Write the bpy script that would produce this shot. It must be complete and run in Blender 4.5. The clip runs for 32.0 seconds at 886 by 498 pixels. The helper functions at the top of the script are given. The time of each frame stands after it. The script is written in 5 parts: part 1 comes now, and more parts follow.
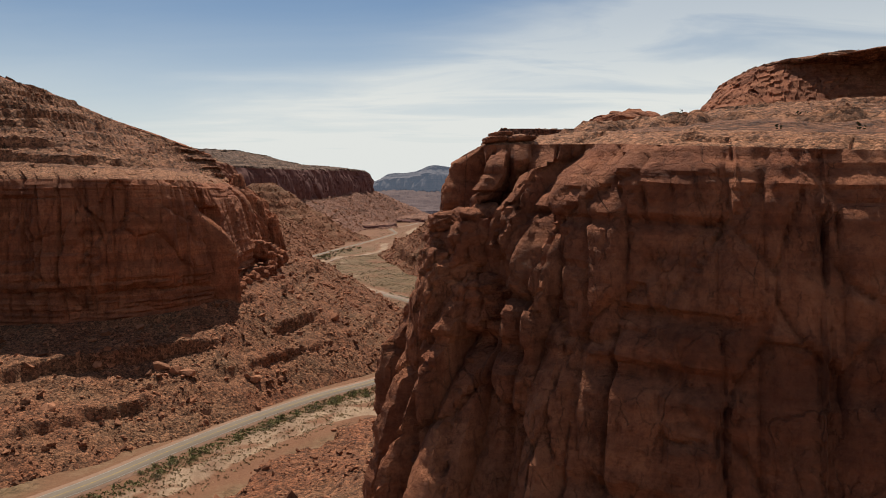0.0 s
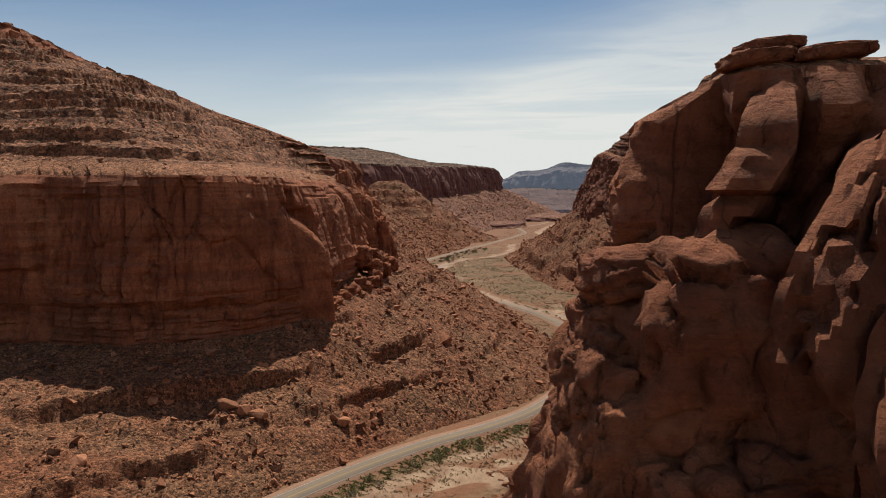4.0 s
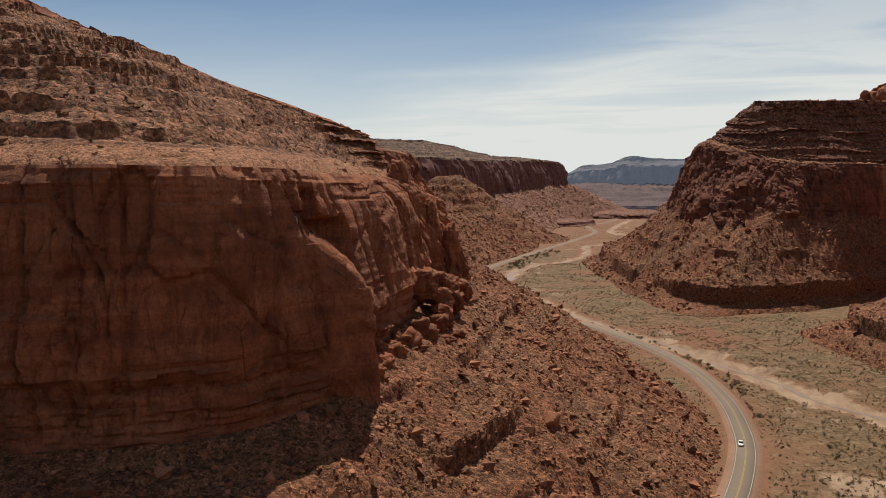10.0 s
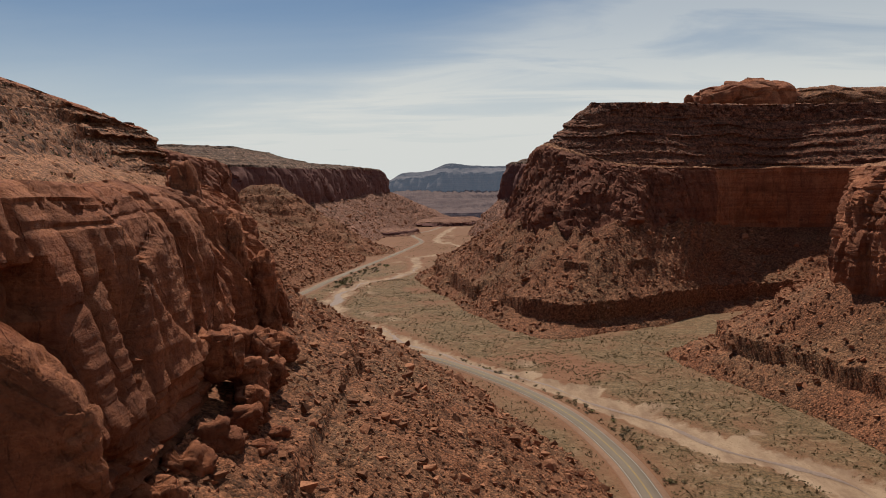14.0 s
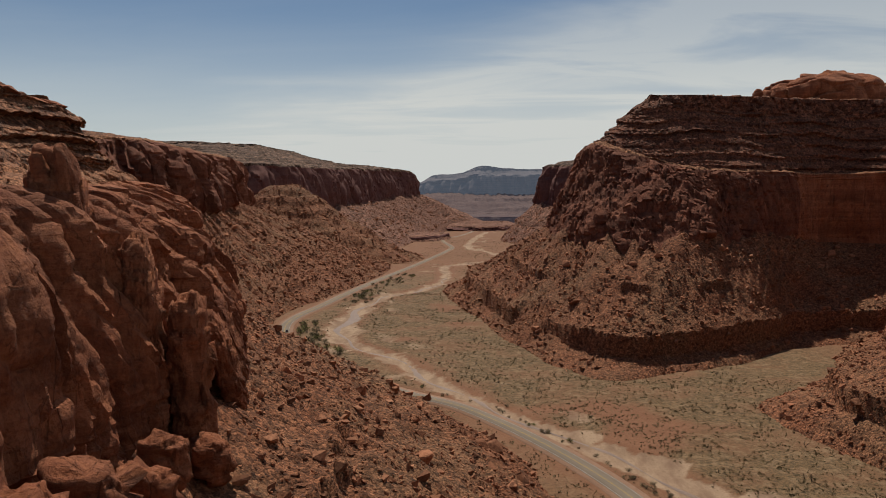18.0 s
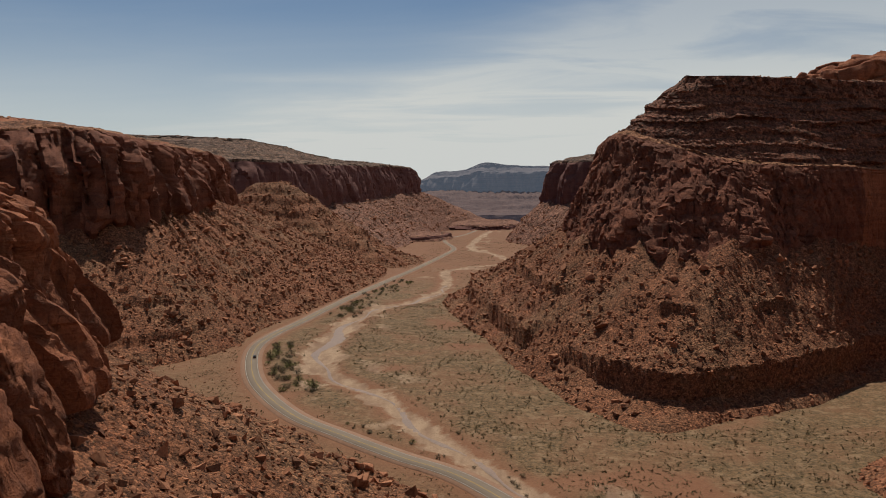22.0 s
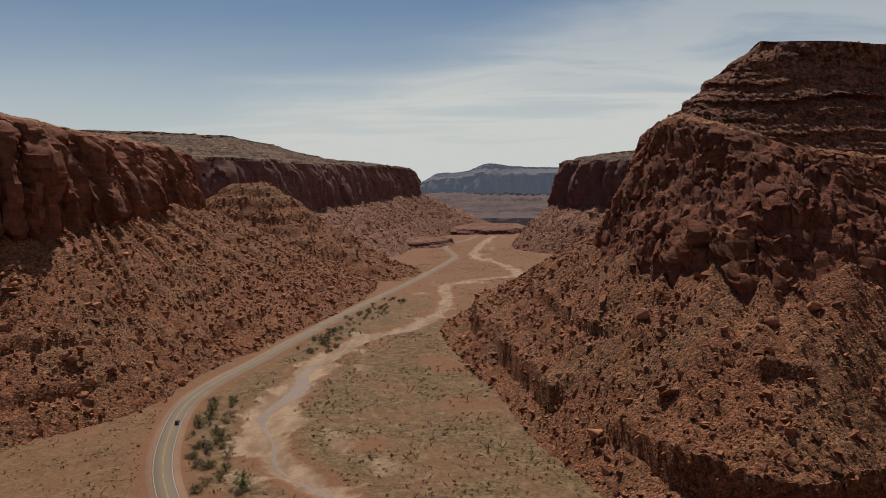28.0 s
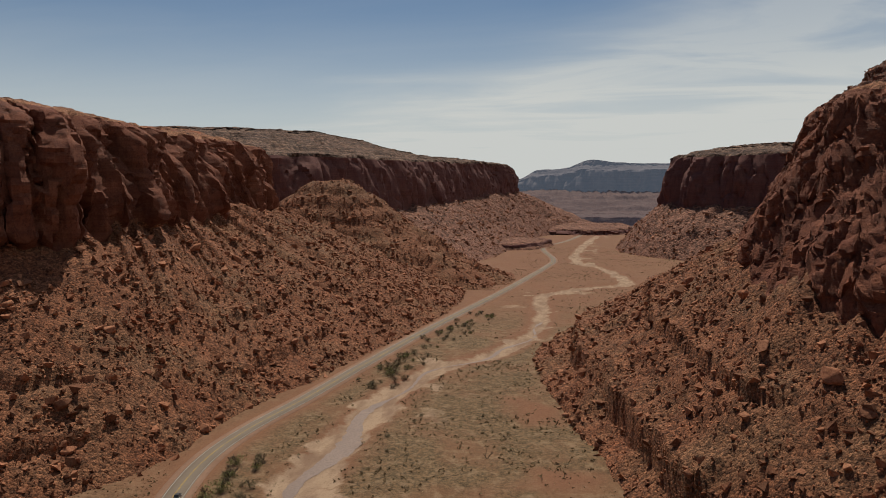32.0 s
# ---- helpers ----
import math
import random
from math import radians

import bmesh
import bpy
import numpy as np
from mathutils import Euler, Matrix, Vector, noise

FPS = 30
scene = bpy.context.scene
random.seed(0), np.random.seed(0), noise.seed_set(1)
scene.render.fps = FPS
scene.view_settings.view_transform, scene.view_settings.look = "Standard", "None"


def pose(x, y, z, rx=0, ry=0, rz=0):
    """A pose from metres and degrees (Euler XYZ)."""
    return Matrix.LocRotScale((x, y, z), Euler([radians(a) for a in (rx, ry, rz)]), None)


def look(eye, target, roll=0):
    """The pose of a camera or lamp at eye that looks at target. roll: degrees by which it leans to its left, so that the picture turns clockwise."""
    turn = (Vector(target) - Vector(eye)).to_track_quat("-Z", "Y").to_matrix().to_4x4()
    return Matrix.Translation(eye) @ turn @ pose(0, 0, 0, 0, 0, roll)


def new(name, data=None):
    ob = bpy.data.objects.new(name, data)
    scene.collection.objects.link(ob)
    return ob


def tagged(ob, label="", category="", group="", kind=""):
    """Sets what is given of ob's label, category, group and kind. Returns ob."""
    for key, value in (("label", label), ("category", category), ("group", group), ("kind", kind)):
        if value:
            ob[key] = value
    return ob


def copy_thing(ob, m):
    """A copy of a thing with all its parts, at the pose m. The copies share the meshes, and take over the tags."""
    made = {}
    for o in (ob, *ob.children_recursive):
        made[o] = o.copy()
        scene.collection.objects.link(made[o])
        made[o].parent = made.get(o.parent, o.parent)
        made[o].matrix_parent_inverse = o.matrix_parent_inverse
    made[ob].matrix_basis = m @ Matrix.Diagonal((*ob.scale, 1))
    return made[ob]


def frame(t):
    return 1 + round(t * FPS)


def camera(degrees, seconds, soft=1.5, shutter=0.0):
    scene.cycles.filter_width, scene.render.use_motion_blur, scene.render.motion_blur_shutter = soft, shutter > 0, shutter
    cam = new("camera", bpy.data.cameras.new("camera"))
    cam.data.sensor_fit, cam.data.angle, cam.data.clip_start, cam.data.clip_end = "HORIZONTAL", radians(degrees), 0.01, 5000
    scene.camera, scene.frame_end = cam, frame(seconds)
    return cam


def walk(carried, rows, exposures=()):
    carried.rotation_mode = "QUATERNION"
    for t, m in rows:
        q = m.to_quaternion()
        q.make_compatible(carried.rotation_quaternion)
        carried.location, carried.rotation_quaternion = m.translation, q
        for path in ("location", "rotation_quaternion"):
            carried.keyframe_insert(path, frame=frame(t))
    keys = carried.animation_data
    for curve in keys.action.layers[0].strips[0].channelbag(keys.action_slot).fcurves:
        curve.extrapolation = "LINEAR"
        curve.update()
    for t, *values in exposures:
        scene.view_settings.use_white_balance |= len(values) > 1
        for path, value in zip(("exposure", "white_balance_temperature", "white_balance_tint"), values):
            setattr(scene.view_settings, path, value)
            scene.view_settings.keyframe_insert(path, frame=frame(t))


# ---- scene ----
# camera: seconds, x, y, z, yaw, pitch, roll
PATH = [
    (0.0, 0.00, 0.00, 104.00, -0.03, -4.73, 0.09),
    (0.5, -0.23, 9.28, 103.93, 0.09, -4.74, 0.03),
    (1.0, -0.42, 18.58, 103.89, -0.57, -4.68, -0.00),
    (1.5, -0.47, 27.89, 103.86, -2.56, -4.67, -0.09),
    (2.0, -0.32, 37.18, 103.86, -1.41, -4.71, -0.11),
    (2.5, -0.11, 46.45, 103.86, 1.61, -4.73, -0.08),
    (3.0, -0.24, 55.76, 103.82, 2.97, -4.82, -0.06),
    (3.5, -1.11, 65.21, 103.81, 4.44, -4.85, -0.04),
    (4.0, -2.67, 74.70, 103.78, 9.81, -4.90, 0.04),
    (4.5, -4.84, 84.22, 103.73, 11.00, -4.90, 0.07),
    (6.5, -15.77, 122.40, 103.45, 16.78, -5.10, 0.01),
    (7.0, -18.82, 132.06, 103.42, 13.50, -5.12, -0.15),
    (7.5, -22.06, 141.90, 103.42, 13.50, -5.09, -0.21),
    (8.0, -25.40, 151.97, 103.44, 14.12, -5.11, -0.19),
    (8.5, -28.79, 162.36, 103.51, 14.13, -5.13, -0.18),
    (9.0, -32.16, 173.10, 103.61, 14.14, -5.23, -0.16),
    (9.5, -35.46, 184.19, 103.75, 14.13, -5.33, -0.12),
    (10.0, -38.68, 195.54, 103.91, 14.14, -5.28, -0.07),
    (10.5, -41.83, 207.05, 104.05, 14.15, -5.22, -0.07),
    (11.0, -44.88, 218.61, 104.13, 14.22, -5.18, -0.08),
    (11.5, -47.80, 230.17, 104.15, 14.27, -5.14, -0.12),
    (12.0, -50.60, 241.66, 104.10, 14.28, -5.07, -0.18),
    (12.5, -53.25, 253.02, 104.02, 12.44, -5.06, -0.27),
    (13.0, -55.63, 264.29, 103.94, 12.25, -4.96, -0.34),
    (13.5, -57.59, 275.55, 103.90, 0.79, -4.94, -0.73),
    (14.0, -58.96, 286.93, 103.88, 0.48, -4.74, -0.73),
    (14.5, -59.70, 298.48, 103.88, 0.90, -4.64, -0.56),
    (16.5, -60.68, 345.23, 104.07, 1.29, -4.58, -0.17),
    (17.0, -60.80, 356.96, 104.17, 1.33, -4.55, -0.07),
    (17.5, -60.86, 368.69, 104.30, 1.86, -4.52, 0.00),
    (18.0, -60.92, 380.43, 104.46, 2.83, -4.54, 0.06),
    (18.5, -60.99, 392.15, 104.63, 2.86, -4.60, 0.05),
    (19.0, -61.08, 403.83, 104.77, 2.90, -4.65, 0.09),
    (19.5, -61.20, 415.46, 104.85, 2.95, -4.68, 0.10),
    (20.0, -61.35, 427.01, 104.88, 2.99, -4.77, 0.10),
    (20.5, -61.54, 438.43, 104.87, 3.02, -4.82, 0.11),
    (21.0, -61.76, 449.68, 104.83, 3.05, -4.84, 0.09),
    (21.5, -62.07, 460.69, 104.80, 3.07, -4.80, 0.05),
    (22.0, -62.46, 471.45, 104.79, 3.07, -4.75, 0.06),
    (22.5, -62.90, 482.02, 104.79, 3.08, -4.76, 0.06),
    (23.0, -63.39, 492.46, 104.80, 3.11, -4.74, 0.03),
    (23.5, -63.87, 502.83, 104.81, 3.13, -4.71, -0.00),
    (24.0, -64.31, 513.19, 104.81, 3.15, -4.69, 0.00),
    (24.5, -64.69, 523.57, 104.79, 3.15, -4.70, 0.02),
    (25.0, -64.99, 534.04, 104.76, 3.33, -4.68, 0.04),
    (25.5, -65.22, 544.67, 104.72, 3.29, -4.69, 0.03),
    (27.5, -65.90, 588.08, 104.50, 3.25, -4.64, 0.09),
    (28.0, -66.07, 599.23, 104.45, 3.23, -4.61, 0.12),
    (28.5, -66.27, 610.67, 104.44, 3.19, -4.56, 0.11),
    (29.0, -66.52, 622.37, 104.48, 3.18, -4.54, 0.10),
    (29.5, -66.82, 634.28, 104.55, 3.16, -4.59, 0.08),
    (30.0, -67.15, 646.29, 104.66, 3.23, -4.62, 0.07),
    (30.5, -67.50, 658.32, 104.80, 3.50, -4.60, 0.08),
    (31.0, -67.82, 670.27, 104.94, 3.58, -4.54, 0.08),
    (31.5, -68.12, 682.15, 105.04, 4.64, -4.61, 0.07),
    (32.0, -68.42, 694.00, 105.12, 10.78, -4.83, 0.10),
]
cam = camera(60.96, 32.0, soft=0.9)
walk(cam, [(t, look((x, y, z), (x - math.sin(radians(a)) * math.cos(radians(p)), y + math.cos(radians(a)) * math.cos(radians(p)), z + math.sin(radians(p))), r)) for t, x, y, z, a, p, r in PATH],
     exposures=((0, 0.14), (4.5, 0.12), (9, 0.10), (13, 0.06), (14, -0.06), (19, -0.2), (32, -0.25)))

# ---- light ----
SUN_DIR = Vector((-0.22, 0.975, 0)).normalized()
SUN_ELEV = radians(57)
world = bpy.data.worlds.new("sky")
scene.world = world
world.use_nodes = True
wt = world.node_tree
wt.nodes.clear()


sky = wt.nodes.new("ShaderNodeTexSky")
sky.sky_type = "NISHITA"
sky.sun_disc = False
sky.sun_elevation = SUN_ELEV
sky.sun_rotation = math.atan2(SUN_DIR.x, SUN_DIR.y)
sky.altitude = 1400
sky.air_density, sky.dust_density, sky.ozone_density = 1.0, 1.0, 1.0
wco = wt.nodes.new("ShaderNodeTexCoord")
# thin cirrus: direction divided by height gives a flat cloud sheet
wsep = wt.nodes.new("ShaderNodeSeparateXYZ")
wt.links.new(wco.outputs["Generated"], wsep.inputs[0])


def wmath(op, a, b=None, clamp=False):
    n = wt.nodes.new("ShaderNodeMath")
    n.operation = op
    n.use_clamp = clamp
    for i, v in enumerate((a, b)):
        if v is None:
            continue
        if isinstance(v, (int, float)):
            n.inputs[i].default_value = v
        else:
            wt.links.new(v, n.inputs[i])
    return n.outputs[0]


zz = wmath("MAXIMUM", wmath("ADD", wsep.outputs[2], 0.12), 0.03)
cu, cv = wmath("DIVIDE", wsep.outputs[0], zz), wmath("DIVIDE", wsep.outputs[1], zz)
wcomb = wt.nodes.new("ShaderNodeCombineXYZ")
wt.links.new(cu, wcomb.inputs[0])
wt.links.new(cv, wcomb.inputs[1])
wmap = wt.nodes.new("ShaderNodeMapping")
wmap.inputs["Rotation"].default_value = (0, 0, radians(28))
wmap.inputs["Scale"].default_value = (0.34, 0.9, 1)
wmap.inputs["Location"].default_value = (0.35, 0.2, 0)
wt.links.new(wcomb.outputs[0], wmap.inputs[0])


def wnoise(scale, detail, rough, dist=0.0):
    n = wt.nodes.new("ShaderNodeTexNoise")
    n.inputs["Scale"].default_value = scale
    n.inputs["Detail"].default_value = detail
    n.inputs["Roughness"].default_value = rough
    n.inputs["Distortion"].default_value = dist
    wt.links.new(wmap.outputs[0], n.inputs["Vector"])
    return n.outputs["Fac"]


def wramp(v, lo, hi):
    n = wt.nodes.new("ShaderNodeMapRange")
    n.interpolation_type = "SMOOTHSTEP"
    n.inputs[1].default_value, n.inputs[2].default_value = lo, hi
    wt.links.new(v, n.inputs[0])
    return n.outputs[0]


az = wmath("DIVIDE", wsep.outputs[0], wmath("MAXIMUM", wsep.outputs[1], 0.25))
side = wmath("ADD", wmath("SUBTRACT", az, wmath("MULTIPLY", wsep.outputs[2], 3.2)), 0.62)
side = wmath("ADD", side, wmath("MULTIPLY", wmath("SUBTRACT", wnoise(1.1, 5, 0.55, 0.4), 0.5), 0.7))
streaks = wmath("ADD", wramp(wnoise(2.4, 9, 0.55, 0.6), 0.25, 0.75), 0.35)
sheet = wmath("MULTIPLY", wmath("ADD", wramp(side, -0.12, 0.30), 0.10), streaks, True)
low_veil = wramp(wsep.outputs[2], 0.24, 0.02)
cover = wmath("ADD", wmath("MULTIPLY", sheet, 0.55), wmath("MULTIPLY", low_veil, 0.68), True)
wmix = wt.nodes.new("ShaderNodeMix")
wmix.data_type = "RGBA"
wmix.inputs[7].default_value = (11.0, 11.3, 10.9, 1)
wt.links.new(cover, wmix.inputs[0])
wtint = wt.nodes.new("ShaderNodeMix")
wtint.data_type = "RGBA"
wtint.blend_type = "MULTIPLY"
wtint.inputs[0].default_value = 1.0
wtint.inputs[7].default_value = (0.83, 0.93, 0.98, 1)
wt.links.new(sky.outputs[0], wtint.inputs[6])
wt.links.new(wtint.outputs[2], wmix.inputs[6])
wbg = wt.nodes.new("ShaderNodeBackground")
wbg.inputs["Strength"].default_value = 0.062
wt.links.new(wmix.outputs[2], wbg.inputs[0])
wout = wt.nodes.new("ShaderNodeOutputWorld")
wt.links.new(wbg.outputs[0], wout.inputs[0])

sun = new("sun", bpy.data.lights.new("sun", "SUN"))
sun.data.energy = 5.0
sun.data.angle = radians(0.6)
sun.data.color = (1.0, 0.91, 0.78)
to_sun = Vector((SUN_DIR.x * math.cos(SUN_ELEV), SUN_DIR.y * math.cos(SUN_ELEV), math.sin(SUN_ELEV)))
sun.matrix_world = look(to_sun * 500, (0, 0, 0))

# ---- noise in numpy ----
RS = np.random.RandomState(11)
PERM = np.tile(RS.permutation(256), 3).astype(np.int64)
GRAD = RS.normal(size=(256, 3))
GRAD /= np.linalg.norm(GRAD, axis=1)[:, None]
GRAD = GRAD.astype(np.float32)


def gn(p, seed=0):
    """Gradient noise in about -1..1 at points (n, 3)."""
    p = np.asarray(p, np.float64) + seed * 17.31
    i = np.floor(p).astype(np.int64)
    f = (p - i).astype(np.float32)
    i &= 255
    u = f * f * f * (f * (f * 6 - 15) + 10)
    tot = 0
    for dx in (0, 1):
        a = PERM[i[..., 0] + dx]
        wx = u[..., 0] if dx else 1 - u[..., 0]
        for dy in (0, 1):
            b = PERM[a + ((i[..., 1] + dy) & 255)]
            wy = wx * (u[..., 1] if dy else 1 - u[..., 1])
            for dz in (0, 1):
                g = GRAD[PERM[b + ((i[..., 2] + dz) & 255)]]
                d = g[..., 0] * (f[..., 0] - dx) + g[..., 1] * (f[..., 1] - dy) + g[..., 2] * (f[..., 2] - dz)
                tot = tot + wy * (u[..., 2] if dz else 1 - u[..., 2]) * d
    return tot * 1.5


def fbm(p, size, octaves=4, gain=0.5, seed=0):
    q = p / np.asarray(size, float)
    tot, amp = 0, 1.0
    for k in range(octaves):
        tot = tot + amp * gn(q * 2.03 ** k, seed + k)
        amp *= gain
    return tot


def ridge(p, size, octaves=2, seed=0):
    q = p / np.asarray(size, float)
    tot, amp = 0, 1.0
    for k in range(octaves):
        tot = tot + amp * (1 - 2 * np.abs(gn(q * 2.1 ** k, seed + k)))
        amp *= 0.5
    return tot


def sstep(x):
    x = np.clip(x, 0, 1)
    return x * x * (3 - 2 * x)


# ---- materials ----
def mat(name, base, dark, light, grain=0.6, rough=0.92, strata=0.0, streak=0.0, bump=0.5, bump_size=1.0, extra=None, islands=0.0, stones=0.0, haze_glow=None, cracks=0.0):
    """Rock and soil: three tones mixed by noise of two sizes, with level strata and upright dark streaks where asked."""
    base, dark, light = (tuple(c * f for c, f in zip(t, (0.64, 0.575, 0.55))) for t in (base, dark, light))
    m = bpy.data.materials.new(name)
    m.use_nodes = True
    nt = m.node_tree
    nt.nodes.clear()
    N, L = nt.nodes.new, nt.links.new
    geo = N("ShaderNodeNewGeometry")
    pos = geo.outputs["Position"]

    def ntex(scale, detail=6, rou=0.6, vec=None, sc=None, dist=0.0):
        t = N("ShaderNodeTexNoise")
        t.inputs["Scale"].default_value = scale
        t.inputs["Detail"].default_value = detail
        t.inputs["Roughness"].default_value = rou
        t.inputs["Distortion"].default_value = dist
        src = vec or pos
        if sc:
            mp = N("ShaderNodeMapping")
            mp.inputs["Scale"].default_value = sc
            L(src, mp.inputs[0])
            src = mp.outputs[0]
        L(src, t.inputs["Vector"])
        return t.outputs["Fac"]

    def rng(v, a, b, lo=0.0, hi=1.0):
        r = N("ShaderNodeMapRange")
        r.inputs[1].default_value, r.inputs[2].default_value, r.inputs[3].default_value, r.inputs[4].default_value = a, b, lo, hi
        L(v, r.inputs[0])
        return r.outputs[0]

    def mix(fac, a, b):
        x = N("ShaderNodeMix")
        x.data_type = "RGBA"
        if isinstance(fac, float):
            x.inputs[0].default_value = fac
        else:
            L(fac, x.inputs[0])
        for i, c in ((6, a), (7, b)):
            if isinstance(c, tuple):
                x.inputs[i].default_value = (*c, 1)
            else:
                L(c, x.inputs[i])
        return x.outputs[2]

    col = mix(rng(ntex(0.05, 5), 0.35, 0.68), base, light)
    col = mix(rng(ntex(0.6 / grain, 8, 0.7), 0.45, 0.72), col, dark)
    if strata:
        s = rng(ntex(1.0, 5, 0.65, sc=(0.006, 0.006, 0.45), dist=0.2), 0.42, 0.62, 0.0, strata)
        col = mix(s, col, dark)
        level = ntex(1.0, 6, 0.7, sc=(0.05, 0.05, 1.1), dist=0.15)
    if streak:
        s = rng(ntex(1.0, 6, 0.65, sc=(0.22, 0.22, 0.018), dist=0.3), 0.52, 0.70, 0.0, streak)
        col = mix(s, col, tuple(c * 0.45 for c in dark))
    if islands:
        isl = rng(geo.outputs["Random Per Island"], 0.0, 1.0, 1 - islands, 1 + islands * 0.6)
        hsv = N("ShaderNodeHueSaturation")
        L(isl, hsv.inputs["Value"])
        L(col, hsv.inputs["Color"])
        col = hsv.outputs[0]
    if extra:
        col = extra(N, L, ntex, rng, mix, col)
    stone_height = None
    crack_height = None
    if cracks:
        # joints of two sizes: thin gaps between upright plates, toned darker than the faces
        for sc, wide, deep in (((0.10, 0.10, 0.022), 0.012, 0.05), ((0.36, 0.36, 0.12), 0.030, 0.10)):
            nz = N("ShaderNodeTexNoise")
            nz.inputs["Scale"].default_value = sc[0] * 2.2
            nz.inputs["Detail"].default_value = 5
            L(pos, nz.inputs["Vector"])
            wob = N("ShaderNodeMix")
            wob.data_type = "RGBA"
            wob.blend_type = "ADD"
            wob.inputs[0].default_value = 0.55 / sc[0]
            L(pos, wob.inputs[6])
            L(nz.outputs["Color"], wob.inputs[7])
            mp = N("ShaderNodeMapping")
            mp.inputs["Scale"].default_value = sc
            L(wob.outputs[2], mp.inputs[0])
            vo = N("ShaderNodeTexVoronoi")
            vo.feature = "DISTANCE_TO_EDGE"
            vo.inputs["Scale"].default_value = 1.0
            L(mp.outputs[0], vo.inputs["Vector"])
            gap = rng(vo.outputs["Distance"], 0.0, wide, 0.0, 1.0)
            healed = N("ShaderNodeMath")
            healed.operation = "MAXIMUM"
            L(gap, healed.inputs[0])
            L(rng(ntex(sc[0] * 0.9, 4, 0.6), 0.42, 0.52), healed.inputs[1])
            gap = healed.outputs[0]
            col = mix(rng(gap, 0.0, 1.0, cracks, 0.0), col, tuple(c * 0.4 for c in dark))
            add = N("ShaderNodeMath")
            add.operation = "MULTIPLY_ADD"
            L(gap, add.inputs[0])
            add.inputs[1].default_value = deep / sc[0]
            if crack_height is None:
                add.inputs[2].default_value = 0.0
            else:
                L(crack_height, add.inputs[2])
            crack_height = add.outputs[0]
        # pale weathered skin and dark varnish in patches
        col = mix(rng(ntex(0.16, 7, 0.7, sc=(1, 1, 0.5)), 0.50, 0.68, 0.0, 0.50), col, tuple(min(1, c * 1.3) for c in light))
        col = mix(rng(ntex(0.07, 6, 0.7, sc=(1, 1, 0.35)), 0.56, 0.70, 0.0, 0.40), col, tuple(c * 0.6 for c in dark))
        col = mix(rng(ntex(0.030, 8, 0.55, sc=(1, 1, 1.3), dist=0.6), 0.52, 0.59, 0.0, 0.40), col, tuple(c * 0.6 for c in dark))
        col = mix(rng(ntex(1.0, 4, 0.6, sc=(0.012, 0.012, 0.16), dist=0.5), 0.55, 0.62, 0.0, 0.25), col, tuple(c * 0.6 for c in dark))
    if stones:
        # packed stones of two sizes: each its own tone, with gaps between
        for k, sc in enumerate((stones, stones * 2.7)):
            wob = N("ShaderNodeMix")
            wob.data_type = "RGBA"
            wob.blend_type = "ADD"
            wob.inputs[0].default_value = 0.5 / sc
            nz = N("ShaderNodeTexNoise")
            nz.inputs["Scale"].default_value = sc * 1.6
            L(pos, nz.inputs["Vector"])
            L(pos, wob.inputs[6])
            L(nz.outputs["Color"], wob.inputs[7])
            vo = N("ShaderNodeTexVoronoi")
            vo.inputs["Scale"].default_value = sc
            L(wob.outputs[2], vo.inputs["Vector"])
            sep = N("ShaderNodeSeparateColor")
            L(vo.outputs["Color"], sep.inputs[0])
            hv = N("ShaderNodeHueSaturation")
            L(rng(sep.outputs[0], 0.0, 1.0, 0.50, 1.50), hv.inputs["Value"])
            L(col, hv.inputs["Color"])
            col = hv.outputs[0]
            hgt = rng(vo.outputs["Distance"], 0.0, 0.7, 1.0, 0.0)
            patch = N("ShaderNodeMath")
            patch.operation = "MULTIPLY"
            L(hgt, patch.inputs[0])
            L(rng(ntex(sc * 0.16, 3, 0.5), 0.36, 0.56, 0.35, 1.0), patch.inputs[1])
            hgt = patch.outputs[0]
            mul = N("ShaderNodeMath")
            mul.operation = "MULTIPLY_ADD"
            L(hgt, mul.inputs[0])
            mul.inputs[1].default_value = 0.42 / sc
            if stone_height is None:
                mul.inputs[2].default_value = 0.0
            else:
                L(stone_height, mul.inputs[2])
            stone_height = mul.outputs[0]
    bs = N("ShaderNodeBsdfPrincipled")
    bs.inputs["Roughness"].default_value = rough
    bs.inputs["Specular IOR Level"].default_value = 0.2
    L(col, bs.inputs["Base Color"])
    # added emission that stands in for haze over the farthest rock
    if haze_glow:
        bs.inputs["Emission Color"].default_value = (*haze_glow, 1)
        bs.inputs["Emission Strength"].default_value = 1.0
    if bump:
        b = N("ShaderNodeBump")
        b.inputs["Strength"].default_value = bump
        b.inputs["Distance"].default_value = 0.6 * bump_size
        L(ntex(1.3 / bump_size, 10, 0.68), b.inputs["Height"])
        if crack_height is not None:
            b4 = N("ShaderNodeBump")
            b4.inputs["Strength"].default_value = 0.9
            b4.inputs["Distance"].default_value = 1.0
            L(crack_height, b4.inputs["Height"])
            L(b4.outputs[0], b.inputs["Normal"])
        if strata and not stones:
            b3 = N("ShaderNodeBump")
            b3.inputs["Strength"].default_value = 0.7
            b3.inputs["Distance"].default_value = 0.8
            L(level, b3.inputs["Height"])
            if crack_height is not None:
                L(b4.outputs[0], b3.inputs["Normal"])
            L(b3.outputs[0], b.inputs["Normal"])
        if stone_height is not None:
            b2 = N("ShaderNodeBump")
            b2.inputs["Strength"].default_value = 1.0
            b2.inputs["Distance"].default_value = 1.0
            L(stone_height, b2.inputs["Height"])
            L(b2.outputs[0], b.inputs["Normal"])
